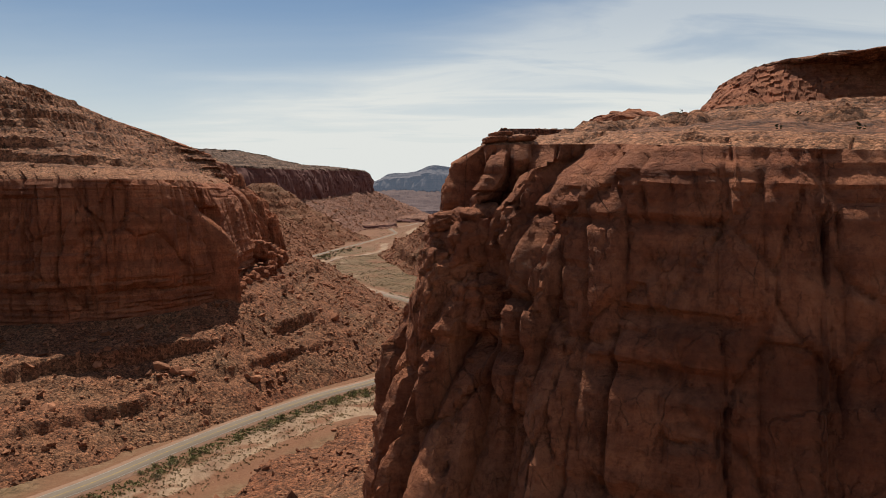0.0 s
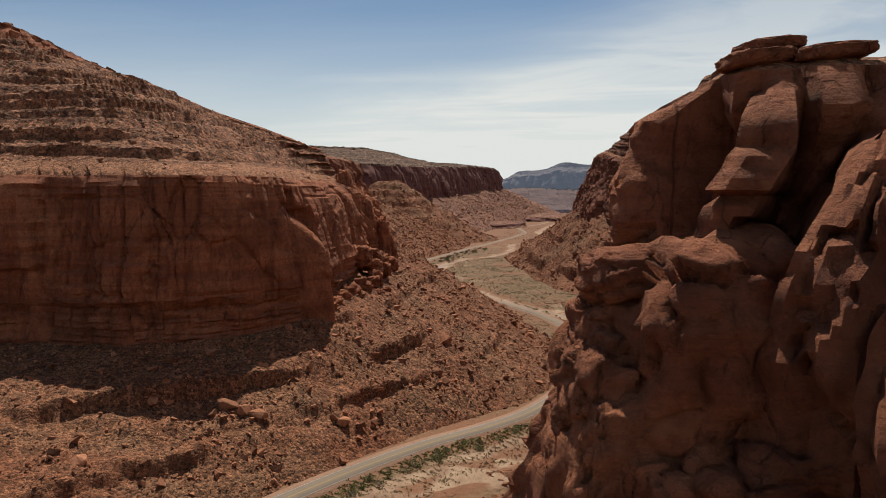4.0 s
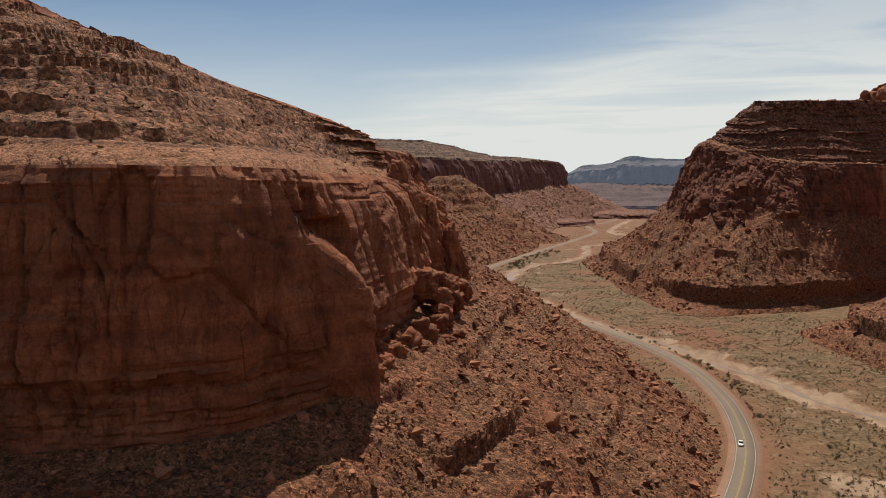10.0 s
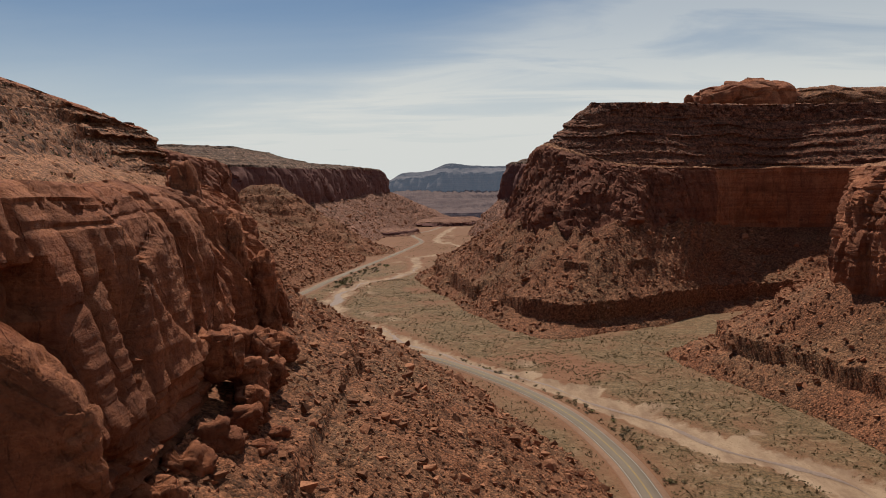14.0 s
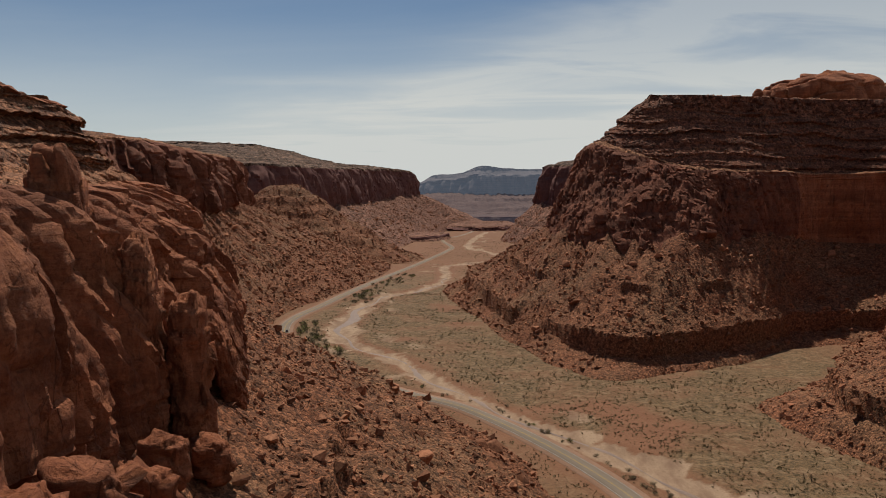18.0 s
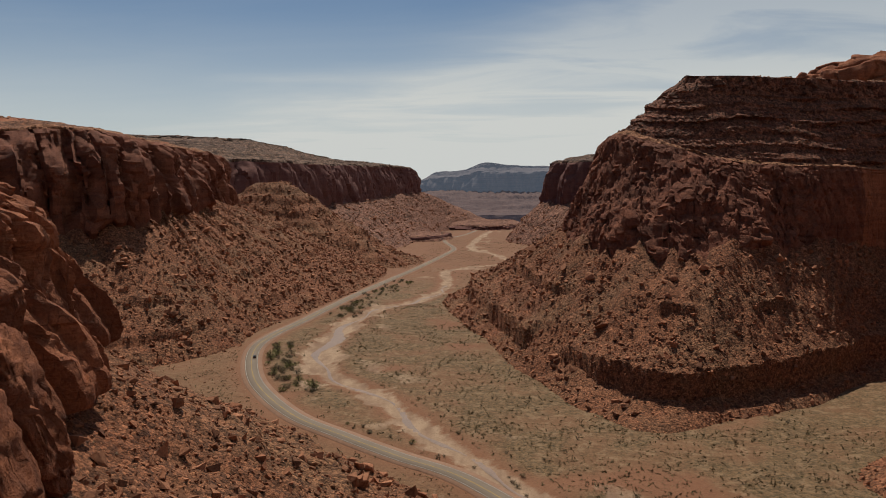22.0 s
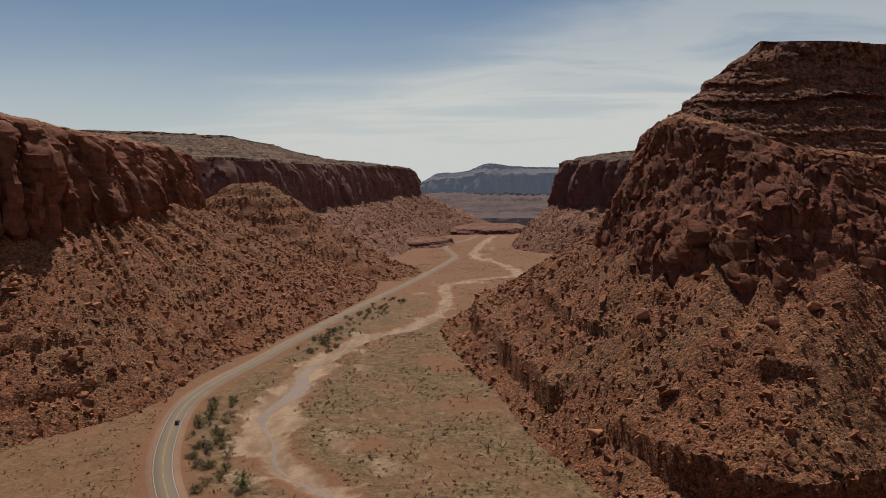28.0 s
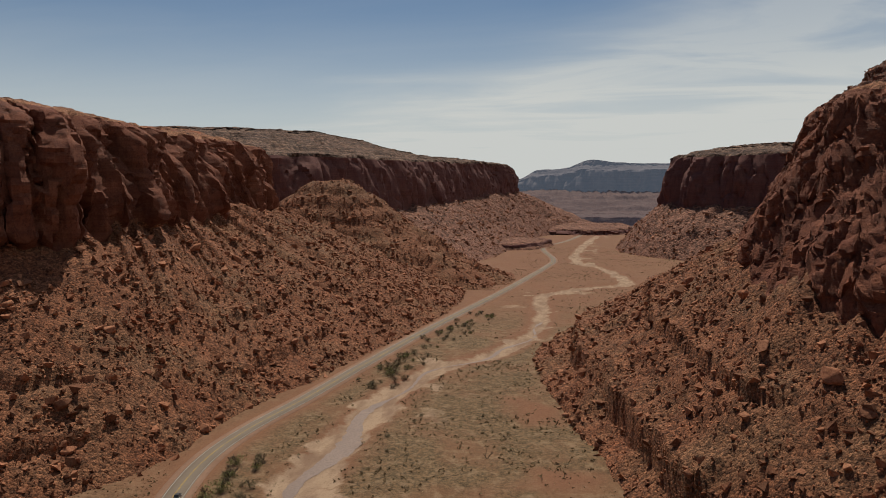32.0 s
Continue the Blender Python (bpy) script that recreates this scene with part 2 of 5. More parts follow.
        L(b.outputs[0], bs.inputs["Normal"])
    out = N("ShaderNodeOutputMaterial")
    L(bs.outputs[0], out.inputs[0])
    return m


CLIFF = mat("red_sandstone", (0.49, 0.178, 0.085), (0.26, 0.090, 0.048), (0.61, 0.272, 0.142), strata=0.45, streak=0.6, bump=1.0, bump_size=1.3, cracks=0.45)
def talus_tones(N, L, ntex, rng, mix, col):
    col = mix(rng(ntex(0.022, 5, 0.6), 0.45, 0.62, 0.0, 0.7), col, (0.175, 0.092, 0.048))
    return mix(rng(ntex(0.9, 4, 0.6), 0.56, 0.66, 0.0, 0.40), col, (0.072, 0.029, 0.017))


TALUS = mat("red_talus", (0.300, 0.126, 0.062), (0.165, 0.064, 0.034), (0.37, 0.178, 0.094), bump=1.0, bump_size=0.9, stones=0.8, extra=talus_tones)
DARKLEDGE = mat("dark_red_ledges", (0.245, 0.100, 0.058), (0.125, 0.050, 0.033), (0.31, 0.148, 0.090), strata=0.6, bump=1.0, bump_size=1.2, stones=0.4)
BENCH = mat("pale_slickrock", (0.42, 0.205, 0.108), (0.26, 0.115, 0.060), (0.48, 0.255, 0.142), strata=0.25, bump=0.6, stones=1.5)
UPPER = mat("brown_ledges", (0.345, 0.162, 0.086), (0.185, 0.082, 0.045), (0.43, 0.225, 0.125), strata=0.6, bump=1.0, bump_size=1.2, stones=0.45)
ROCK = mat("fallen_rock", (0.42, 0.190, 0.102), (0.22, 0.088, 0.048), (0.54, 0.280, 0.160), bump=0.5, islands=0.55)
# far cliff and slope: distance haze painted in as purplish, greyed base tones
FARCLIFF = mat("far_dark_hazed_cliff", (0.22, 0.098, 0.086), (0.13, 0.062, 0.060), (0.27, 0.130, 0.106), strata=0.4, streak=0.5, bump=0.4, bump_size=3)
FARROCK = mat("far_hazed_slope", (0.33, 0.170, 0.115), (0.20, 0.105, 0.076), (0.37, 0.205, 0.140), strata=0.4, bump=0.8, bump_size=4, stones=0.22)
# farthest tones: haze put into the colour and a faint bluish emission
FARFLAT = mat("distant_hazed_flats", (0.165, 0.105, 0.090), (0.085, 0.060, 0.060), (0.225, 0.145, 0.115), grain=12, strata=0.5, bump=0.8, bump_size=14, haze_glow=(0.026, 0.027, 0.036))
FARHAZE = mat("distant_hazed_rock", (0.17, 0.145, 0.150), (0.10, 0.093, 0.108), (0.20, 0.175, 0.175), grain=12, strata=0.8, bump=0.6, bump_size=14, haze_glow=(0.062, 0.078, 0.102))


# ---- mesh helpers ----
def link_mesh(name, co, faces, material, parent=None, smooth=True, sharp=0):
    """One mesh object from numpy vertices (n, 3) and faces (m, k)."""
    me = bpy.data.meshes.new(name)
    co = np.ascontiguousarray(co, np.float32).reshape(-1, 3)
    faces = np.ascontiguousarray(faces, np.int32)
    k = faces.shape[1]
    me.vertices.add(len(co))
    me.vertices.foreach_set("co", co.ravel())
    me.loops.add(faces.size)
    me.loops.foreach_set("vertex_index", faces.ravel())
    me.polygons.add(len(faces))
    me.polygons.foreach_set("loop_start", np.arange(0, faces.size, k, dtype=np.int32))
    me.polygons.foreach_set("use_smooth", np.full(len(faces), smooth))
    me.update(calc_edges=True)
    if smooth and sharp:
        me.set_sharp_from_angle(angle=radians(sharp))
    me.materials.append(material)
    ob = new(name, me)
    ob.parent = parent
    return ob


def grid_faces(ns, nr):
    i = np.arange(ns - 1)[:, None] * nr + np.arange(nr - 1)[None]
    return np.stack([i, i + nr, i + nr + 1, i + 1], -1).reshape(-1, 4)


def part(name, bm, material, parent, label=""):
    me = bpy.data.meshes.new(name)
    bm.to_mesh(me)
    bm.free()
    me.materials.append(material)
    ob = new(name, me)
    ob.parent = parent
    if label:
        ob["label"] = label
    return ob


def smooth_line(pts, step):
    """Catmull-Rom through pts (n, d), sampled about every step metres."""
    pts = np.asarray(pts, float)
    n = len(pts)
    ext = np.vstack([2 * pts[0] - pts[1], pts, 2 * pts[-1] - pts[-2]])
    seg = np.linalg.norm(np.diff(pts[:, :2], axis=0), axis=1)
    par = np.concatenate([i + np.linspace(0, 1, max(2, int(s / step) + 1), endpoint=False) for i, s in enumerate(seg)])
    par = np.append(par, n - 1)
    return catmull(ext, par), par


def catmull(ext, par):
    i = np.minimum(par.astype(int), len(ext) - 4)
    t = (par - i)[:, None]
    a, b, c, d = ext[i], ext[i + 1], ext[i + 2], ext[i + 3]
    return 0.5 * (2 * b + (c - a) * t + (2 * a - 5 * b + 4 * c - d) * t ** 2 + (3 * b - a - 3 * c + d) * t ** 3)


def along(pts, par):
    pts = np.asarray(pts, float)
    ext = np.vstack([2 * pts[0] - pts[1], pts, 2 * pts[-1] - pts[-2]])
    return catmull(ext, par)


def valley(y):
    """The valley floor falls gently down the canyon."""
    y = np.asarray(y, float)
    return np.where(y < 520, 0.045 * (520 - y), np.where(y > 1100, -0.015 * (y - 1100), 0.0))


SHEETS = {}


def cells(p, size, seed=0):
    """Jittered cells: a random number for each cell, how far in from the cell's border each point lies, and a tilted face for each cell."""
    q = np.asarray(p, float) / np.asarray(size, float) + seed * 7.7
    i0 = np.floor(q - 0.5).astype(np.int64)
    d1 = np.full(len(q), 9.0)
    d2 = np.full(len(q), 9.0)
    tone = np.zeros(len(q))
    face = np.zeros(len(q))
    for dx in (0, 1):
        for dy in (0, 1):
            for dz in (0, 1):
                i = i0 + np.array([dx, dy, dz])
                h = PERM[PERM[PERM[i[:, 0] & 255] + (i[:, 1] & 255)] + (i[:, 2] & 255)]
                r = q - (i + 0.5 + 0.42 * np.stack([PERM[h] / 127.5 - 1, PERM[h + 91] / 127.5 - 1, PERM[h + 173] / 127.5 - 1], 1))
                d = np.sqrt((r ** 2).sum(1))
                near = d < d1
                d2 = np.where(near, d1, np.minimum(d2, d))
                tone = np.where(near, PERM[h + 37] / 255.0, tone)
                face = np.where(near, (r * GRAD[h]).sum(1), face)
                d1 = np.where(near, d, d1)
    return tone, d2 - d1, face


def jointed(p, size, seed, step, crease, tilt=1.3, bulge=0.0, gap=0.12):
    """Blocks split by joints: each stands out by its own amount, with a slanting face, and dark gaps between."""
    size = np.asarray(size, float)
    w = p + 0.16 * size * np.stack([gn(p / size * 0.8, seed + 1), gn(p / size * 0.8, seed + 2), gn(p / size * 0.8, seed + 3)], 1)
    tone, edge, face = cells(w, size, seed)
    return step * (tone - 0.45) + step * tilt * face - crease * np.clip(1 - edge / gap, 0, 1) + bulge * np.sqrt(np.clip(edge, 0, 0.6) / 0.6)


def mesa(name, label, foot, base, rim, up, cap, res, fine=(0, 99), coarse=2.5, bench=14.0, deep=300.0, buttress=3.0, knob=None, block=(13, 13, 34), relief=1.0,
         ledges=(), step=6.0, seed=0, towers=0.0, lean=2.0, wave=1.0, gully=0.0, upper=1.8, apron=0.12, bench_rise=0.12, talus_mul=1.35, chip=1.0, bulge=0.0, cols=0.0, ragged=0.10, terrace=0.6, mats=None, category="mesa", tilt=1.0, gap=0.12, shoulder=1.0, undercut=0.0, carve=(), bands=(), stairs=()):
    """A mesa as a sheet over its contours: talus foot, cliff base, rim, top of the ledgy slope, cap edge; then split into its parts.
    fine: the stretch of stations built at res metres; knob: per station, 0 for a massive wall to 1 for knobby columns; ledges: height above the datum, height of the step, share."""
    mats = mats or {}
    foot = np.array([(q[0], q[1], float(valley(q[1])) - 1.5 + (q[2] if len(q) > 2 else 0.0)) for q in foot])
    base, rim, up, cap = (np.array(c, float) for c in (base, rim, up, cap))
    seg = np.linalg.norm(np.diff(0.5 * (base + rim)[:, :2], axis=0), axis=1)
    par = np.concatenate([i + np.linspace(0, 1, max(3, int(d / (res if fine[0] <= i < fine[1] else res * coarse)) + 1), endpoint=False) for i, d in enumerate(seg)])
    par = np.append(par, len(base) - 1)
    F, B, R, U, C = (along(c, par) for c in (foot, base, rim, up, cap))
    jag = gn(np.column_stack([B[:, :2] / 22.0, 0 * par]), seed + 70) + 0.6 * gn(np.column_stack([B[:, :2] / 8.0, 0 * par]), seed + 71)
    jag = jag * np.clip(along(np.array([[k] for k in knob]), par)[:, 0], 0, 1) if knob else jag
    B = B + (R - B) * (ragged * jag)[:, None]
    inward = R - F
    inward[:, 2] = 0
    inward /= np.linalg.norm(inward, axis=1)[:, None]
    inw = np.stack([np.convolve(np.pad(inward[:, k], 12, mode="edge"), np.ones(25) / 25, "valid") for k in range(3)], 1)
    inw /= np.linalg.norm(inw, axis=1)[:, None]
    kn = along(np.array([[k] for k in knob]), par)[:, 0] if knob else np.full(len(par), 0.5)
    kn = np.clip(kn, 0, 1)[:, None]
    round_top = np.clip(1.2 - kn[:, 0], 0, 1) if cols else 0 * par
    reach = np.minimum(bench, 0.35 * np.linalg.norm((U - R)[:, :2], axis=1))[:, None]
    toward = (U - R) * np.array([1, 1, 0])
    toward /= np.linalg.norm(toward, axis=1)[:, None] + 1e-6
    K = R + toward * reach + np.array([0, 0, 1.0]) * reach * bench_rise
    I = C + inw * deep
    under = F + (F - B) * apron
    under[:, 2] = F[:, 2] - 9
    lines = [("talus_slope", under, F, 3, 1), ("talus_slope", F, B, 0, talus_mul), ("cliff_face", B, R, 0, 1), ("bench", R, K, 0, 1), ("ledge_slope", K, U, 0, upper),
             ("cap_cliff", U, C, 0, max(1.5, upper * 0.7)), ("plateau_top", C, I, 18, 1)]
    held = 1 - (1 - shoulder) * np.clip((kn[:, 0] - 0.6) / 0.3, 0, 1)
    rows, tags, vv = [], [], []
    for tag, a, b, n, mul in lines:
        if not n:
            n = max(4, int(np.median(np.linalg.norm(b - a, axis=1)) / (res * mul)))
        v = np.arange(n) / n
        if tag == "plateau_top":
            v = v ** 2
        for x in v:
            e = (1 - round_top) * np.minimum(1.0, x / held) ** lean + round_top * (0.55 * x + 0.45 * x ** 7) if tag == "cliff_face" else 0 * round_top + x
            rows.append(a + (b - a) * np.stack([e, e, 0 * e + x], 1))
            tags.append(tag)
            vv.append(x)
    rows.append(lines[-1][2])
    tags.append("plateau_top")
    vv.append(1.0)
    P = np.stack(rows, 1)
    tags = np.array(tags)
    vv = np.array(vv)[None, :]
    ns, nr = P.shape[:2]
    tan = np.gradient(P, axis=0)[..., :2]
    tan = tan / (np.linalg.norm(tan, axis=2, keepdims=True) + 1e-6)
    out = np.stack([tan[..., 1], -tan[..., 0]], -1)
    out *= np.sign((out * (-inw[:, None, :2])).sum(2, keepdims=True) + 1e-9)
    shift = np.zeros((ns, nr))
    lift = np.zeros((ns, nr))
    tl, cl, be, le, cc, tp = (tags == t for t in ("talus_slope", "cliff_face", "bench", "ledge_slope", "cap_cliff", "plateau_top"))

    def on(mask, fn):
        return fn(P[:, mask].reshape(-1, 3)).reshape(ns, -1)

    # talus: hummocks, half-buried blocks, broken rock bands
    v = vv[:, tl]
    first = np.arange(v.shape[1])[None] < 3
    lift[:, tl] = on(tl, lambda p: 1.5 * fbm(p, 26, 2, seed=seed) + 0.7 * fbm(p, 6, 2, seed=seed + 3)) * np.where(first, 0.2, 1.0)
    if res < 2:
        sz = 3.4 if res < 1 else 5.0
        lift[:, tl] += on(tl, lambda p: jointed(p * np.array([1, 1, 0.5]), (sz, sz, sz), seed + 4, 0.05 * sz, 0.02 * sz) + 0.45 * sz * np.maximum(cells(p * np.array([1, 1, 0.3]), sz * 1.4, seed + 44)[0] - 0.7, 0)) * np.where(first, 0, 1.0)
    if gully:
        lift[:, tl] += on(tl, lambda p: gully * ridge(p, (14 * gully, 14 * gully, 900), 2, seed + 60)) * np.where(first, 0, np.sin(np.pi * np.clip(v, 0, 1)) ** 0.7)
    zt = P[:, tl][..., 2]
    for k, (at, high, share) in enumerate(ledges):
        m = on(tl, lambda p: sstep(gn(p / np.array([48, 48, 400.0]), seed + 20 + k) * 3 + share))
        wob = on(tl, lambda p: 1.6 * gn(p / np.array([30, 30, 500.0]), seed + 30 + k) + 0.9 * gn(p / np.array([6, 6, 300.0]), seed + 40 + k))
        x = zt - at - wob
        x = np.where(first, -99, x)
        ramp = np.clip((x + high) / (2 * high), 0, 1)
        lift[:, tl] += high * m * (sstep(x / (0.4 + 0.9 * res)) - ramp)
        shift[:, tl] += 0.8 * m * np.exp(-((x - 0.4) / 1.2) ** 2)
    # cliff: buttresses, jointed blocks and level courses
    v = vv[:, cl]
    b = np.array(block, float)
    body = on(cl, lambda p: buttress * (fbm(p, (36, 36, 90), 2, seed=seed + 5) - 0.1))
    big = on(cl, lambda p: jointed(p, b, seed + 6, 3.0 * relief, 2.6 * relief, tilt, bulge, gap))
    if cols:
        # upright rounded columns of uneven width parted by deep slots; each is cut by a few level joints
        arc = np.append(0, np.cumsum(np.linalg.norm(np.diff(R[:, :2], axis=0), axis=1)))[:, None] + np.zeros((1, int(cl.sum())))
        zc = P[:, cl][..., 2]
        wob = on(cl, lambda p: 0.30 * gn(p / np.array([14.0, 14.0, 40.0]), seed + 72) + 0.10 * gn(p / np.array([4.0, 4.0, 9.0]), seed + 73))
        u = np.stack([arc / cols + wob, 0 * arc + 0.5, 0 * arc + 0.5], -1).reshape(-1, 3)
        tone, edge, _ = (x.reshape(arc.shape) for x in cells(u * np.array([1, 0, 0]) + np.array([0, 0.5, 0.5]), (1, 1, 1), seed + 74))
        u2 = np.stack([arc / (cols * 0.4) + 2 * wob, 0 * arc, zc / (cols * 2.2) + 3 * tone + 0.6 * wob], -1).reshape(-1, 3)
        tone2, edge2, face2 = (x.reshape(arc.shape) for x in cells(u2, (1, 1, 1), seed + 75))
        big = (1 - 0.6 * kn * bool(stairs)) * cols * (0.55 * (tone - 0.5) + 0.42 * np.sqrt(np.clip(edge, 0, 0.7)) - 1.0 * np.clip(1 - edge / 0.15, 0, 1) * (0.35 + tone)) \
            + cols * (0.16 * tone2 + 0.10 * face2 - 0.10 * np.clip(1 - edge2 / 0.10, 0, 1))
        big = big + (1 - kn) * on(cl, lambda p: jointed(p, (17, 17, 27), seed + 76, 2.8, 0.8, 0.5, 0.0, 0.09)) / (0.12 + 0.88 * kn)
    mid = on(cl, lambda p: jointed(p, b * (0.42, 0.42, 0.5), seed + 8, 1.25 * relief, 1.1 * relief, 1.3 * tilt, 0.0, gap))
    small = on(cl, lambda p: jointed(p, b * (0.19, 0.19, 0.14), seed + 9, 0.42 * relief, 0.35 * relief, 1.3 * tilt) + 0.5 * fbm(p, (3, 3, 2), 2, seed=seed + 10))
    course = on(cl, lambda p: gn(np.stack([p[:, 0] * 0.006, p[:, 1] * 0.006, p[:, 2] / 4.0 + 0.15 * gn(p / 20.0, seed + 13)], 1), seed + 12))
    crack = on(cl, lambda p: np.clip(1 - np.abs(gn(p / np.array([16.0, 16.0, 90.0]), seed + 11)) / 0.035, 0, 1))
    thin = on(cl, lambda p: gn(np.stack([p[:, 0] * 0.03, p[:, 1] * 0.03, p[:, 2] / 1.3], 1), seed + 14))
    caprock = relief * (1.1 * thin + 0.5) * sstep((v - 0.88) / 0.05) + 0.35 * thin * (1 - kn)
    shift[:, cl] = (body + big * (0.12 + 0.88 * kn) + chip * mid * (0.12 + 0.88 * kn) + chip * small * (0.35 + 0.65 * kn) + caprock - 1.3 * relief * crack + (0.5 - 0.2 * kn) * course)
    shift[:, cl] *= (0.75 + 0.25 * sstep((1 - v) / 0.10)) * (0.4 + 0.6 * sstep(v / 0.08))
    if stairs:
        # towers: each upright strip climbs in its own few steps, with a wall below and a sloping head above
        count, width = stairs
        run = np.linalg.norm((R - B)[:, :2], axis=1)[:, None]
        arc = np.append(0, np.cumsum(np.linalg.norm(np.diff(0.5 * (R + B)[:, :2], axis=0), axis=1)))[:, None] + np.zeros((1, int(cl.sum())))
        wob = on(cl, lambda p: 0.30 * gn(p / np.array([16.0, 16.0, 110.0]), seed + 90))
        q = np.stack([arc / width + wob, 0 * arc + 0.5, 0 * arc + 0.5], -1).reshape(-1, 3)
        tone, edge, _ = (x.reshape(arc.shape) for x in cells(q, (1, 1, 1), seed + 92))
        e = v ** lean
        ph = e * count + tone
        fr = ph - np.floor(ph)
        stair = (np.floor(ph) + sstep((fr - 0.3) / 0.7) - tone) / count
        fade = kn * sstep(v / 0.06) * sstep((1 - v) / 0.06)
        shift[:, cl] += fade * (run * (e - stair) - 0.30 * width * np.clip(1 - edge / 0.16, 0, 1) * (0.4 + tone) + 0.16 * width * np.sqrt(np.clip(edge, 0, 0.7)))
    if undercut:
        # soft thin beds at the foot of a massive wall, weathered back under it
        foot_beds = sstep((0.25 + 0.05 * thin - v) / 0.05) * (1 - kn)
        shift[:, cl] -= foot_beds * undercut * (0.75 - 0.55 * thin)
    zc = P[:, cl][..., 2]
    for at, thick, depth in bands:
        # level beds weathered back, broken off here and there
        x = zc - at - on(cl, lambda p: 1.5 * gn(p / np.array([30, 30, 900.0]), seed + 80))
        shift[:, cl] -= depth * np.exp(-(x / thick) ** 4) * on(cl, lambda p: sstep(0.55 + 1.6 * gn(p / np.array([14, 14, 500.0]), seed + 81)))
    for cx, cy, cz, rh, rv, depth in carve:
        # a recess that fell out of the wall
        q = P[:, cl]
        far = np.maximum(np.hypot(q[..., 0] - cx, q[..., 1] - cy) / rh, np.abs(q[..., 2] - cz) / rv)
        shift[:, cl] -= depth * sstep((1.0 + 0.25 * course - far) / 0.22)
    if towers:
        # jumbled pinnacles: upright stumps of uneven height on sloping spurs
        ends = sstep((1 - v) / 0.12) * sstep(v / 0.10) * kn ** 2
        tone, edge, face = (x.reshape(ns, -1) for x in cells((lambda p: p + 3.0 * np.stack([gn(p / 8.0, seed + 51), gn(p / 8.0, seed + 52), gn(p / 8.0, seed + 53)], 1))(P[:, cl].reshape(-1, 3)), (6, 6, 17.0), seed + 50))
        spur = on(cl, lambda p: ridge(p, (46, 46, 260), 2, seed + 54))
        ends = ends * (0.35 if stairs else 1.0)
        lift[:, cl] += ends * (towers * (tone - 0.5) + 0.35 * towers * np.sqrt(np.clip(edge, 0, 0.7)))
        shift[:, cl] += ends * (0.55 * towers * spur + 0.3 * towers * face)
    rim_shift = shift[:, cl][:, -1:]
    # bench: rounded slickrock humps
    fade = 1 - vv[:, be]
    lift[:, be] = on(be, lambda p: 0.8 * fbm(p, (12, 12, 12), 3, seed=seed + 15) + jointed(p, (7, 7, 7), seed + 16, 1.0, 0.5)) * sstep(vv[:, be] / 0.25) * (0.4 + 0.6 * kn)
    lift[:, be] -= 1.6 * relief * (1 - vv[:, be]) ** 6
    lift[:, cl] -= 1.6 * relief * sstep((v - 0.985) / 0.015)
    shift[:, be] = rim_shift * fade ** 2 + on(be, lambda p: 0.6 * fbm(p, (9, 9, 9), 2, seed=seed + 17)) * fade
    # ledgy slope: terraces with broken edges
    if step:
        ease = sstep(vv[:, le] / 0.06)
        rise, run = (U - K)[:, 2:], np.linalg.norm((U - K)[:, :2], axis=1)[:, None]
        steep, cot = sstep((rise / run - 0.6) / 0.5), np.minimum(run / np.maximum(rise, 0.1), 1.5)
        zl = P[:, le][..., 2]
        warp = on(le, lambda p: 0.55 * fbm(p, (80, 80, 400), 2, seed=seed + 18) + 0.10 * fbm(p, (7, 7, 60), 2, seed=seed + 19))
        for sh, wt_ in ((step, terrace), (step * 0.37, terrace)):
            ph = zl / sh + warp * (step / sh)
            fr = ph - np.floor(ph)
            amount = on(le, lambda p: 0.25 + 0.75 * sstep(0.5 + 1.4 * gn(p / np.array([35, 35, sh * 1.5]), seed + 20)))
            dz = sh * wt_ * amount * (sstep((fr - 0.42) / 0.16) - fr) * ease
            lift[:, le] += dz * (1 - steep)
            shift[:, le] += dz * steep * cot
        lift[:, le] += on(le, lambda p: 0.7 * fbm(p, 7, 2, seed=seed + 21) + jointed(p, (4.5, 4.5, 2.0), seed + 22, 0.55, 0.25, 0.7)) * ease
    taper = np.minimum(sstep(vv[:, cc] / 0.1), 1)
    shift[:, cc] = on(cc, lambda p: 1.6 * fbm(p, (18, 18, 40), 2, seed=seed + 23) + jointed(p, (7, 7, 9), seed + 24, 2.6 * relief, 1.2)) * taper
    shift[:, cc] += on(cc, lambda p: 0.9 * gn(np.stack([p[:, 0] * 0.01, p[:, 1] * 0.01, p[:, 2] / 3.0], 1), seed + 25)) * taper
    lift[:, tp] = on(tp, lambda p: 1.5 * fbm(p, 30, 3, seed=seed + 26) + jointed(p, (6, 6, 6), seed + 27, 1.4, 0.4)) * sstep(vv[:, tp] / 0.01)
    high = np.cumsum(~tl) > 0
    ramp = np.where(cl, vv[0], np.where(high, 1.0, 0.0))[None] * np.where(tp, 0.5, 1.0)[None]
    lift += wave * ramp * (fbm(P.reshape(-1, 3) * np.array([1, 1, 0.0]), 55, 2, seed=seed + 62)).reshape(ns, nr) * 1.6
    P[..., :2] += out * shift[..., None]
    P[..., 2] += lift
    thing = new(name)
    tagged(thing, label, category, kind="structure")
    default = {"talus_slope": TALUS, "cliff_face": CLIFF, "bench": BENCH, "ledge_slope": UPPER, "cap_cliff": CLIFF, "plateau_top": UPPER}
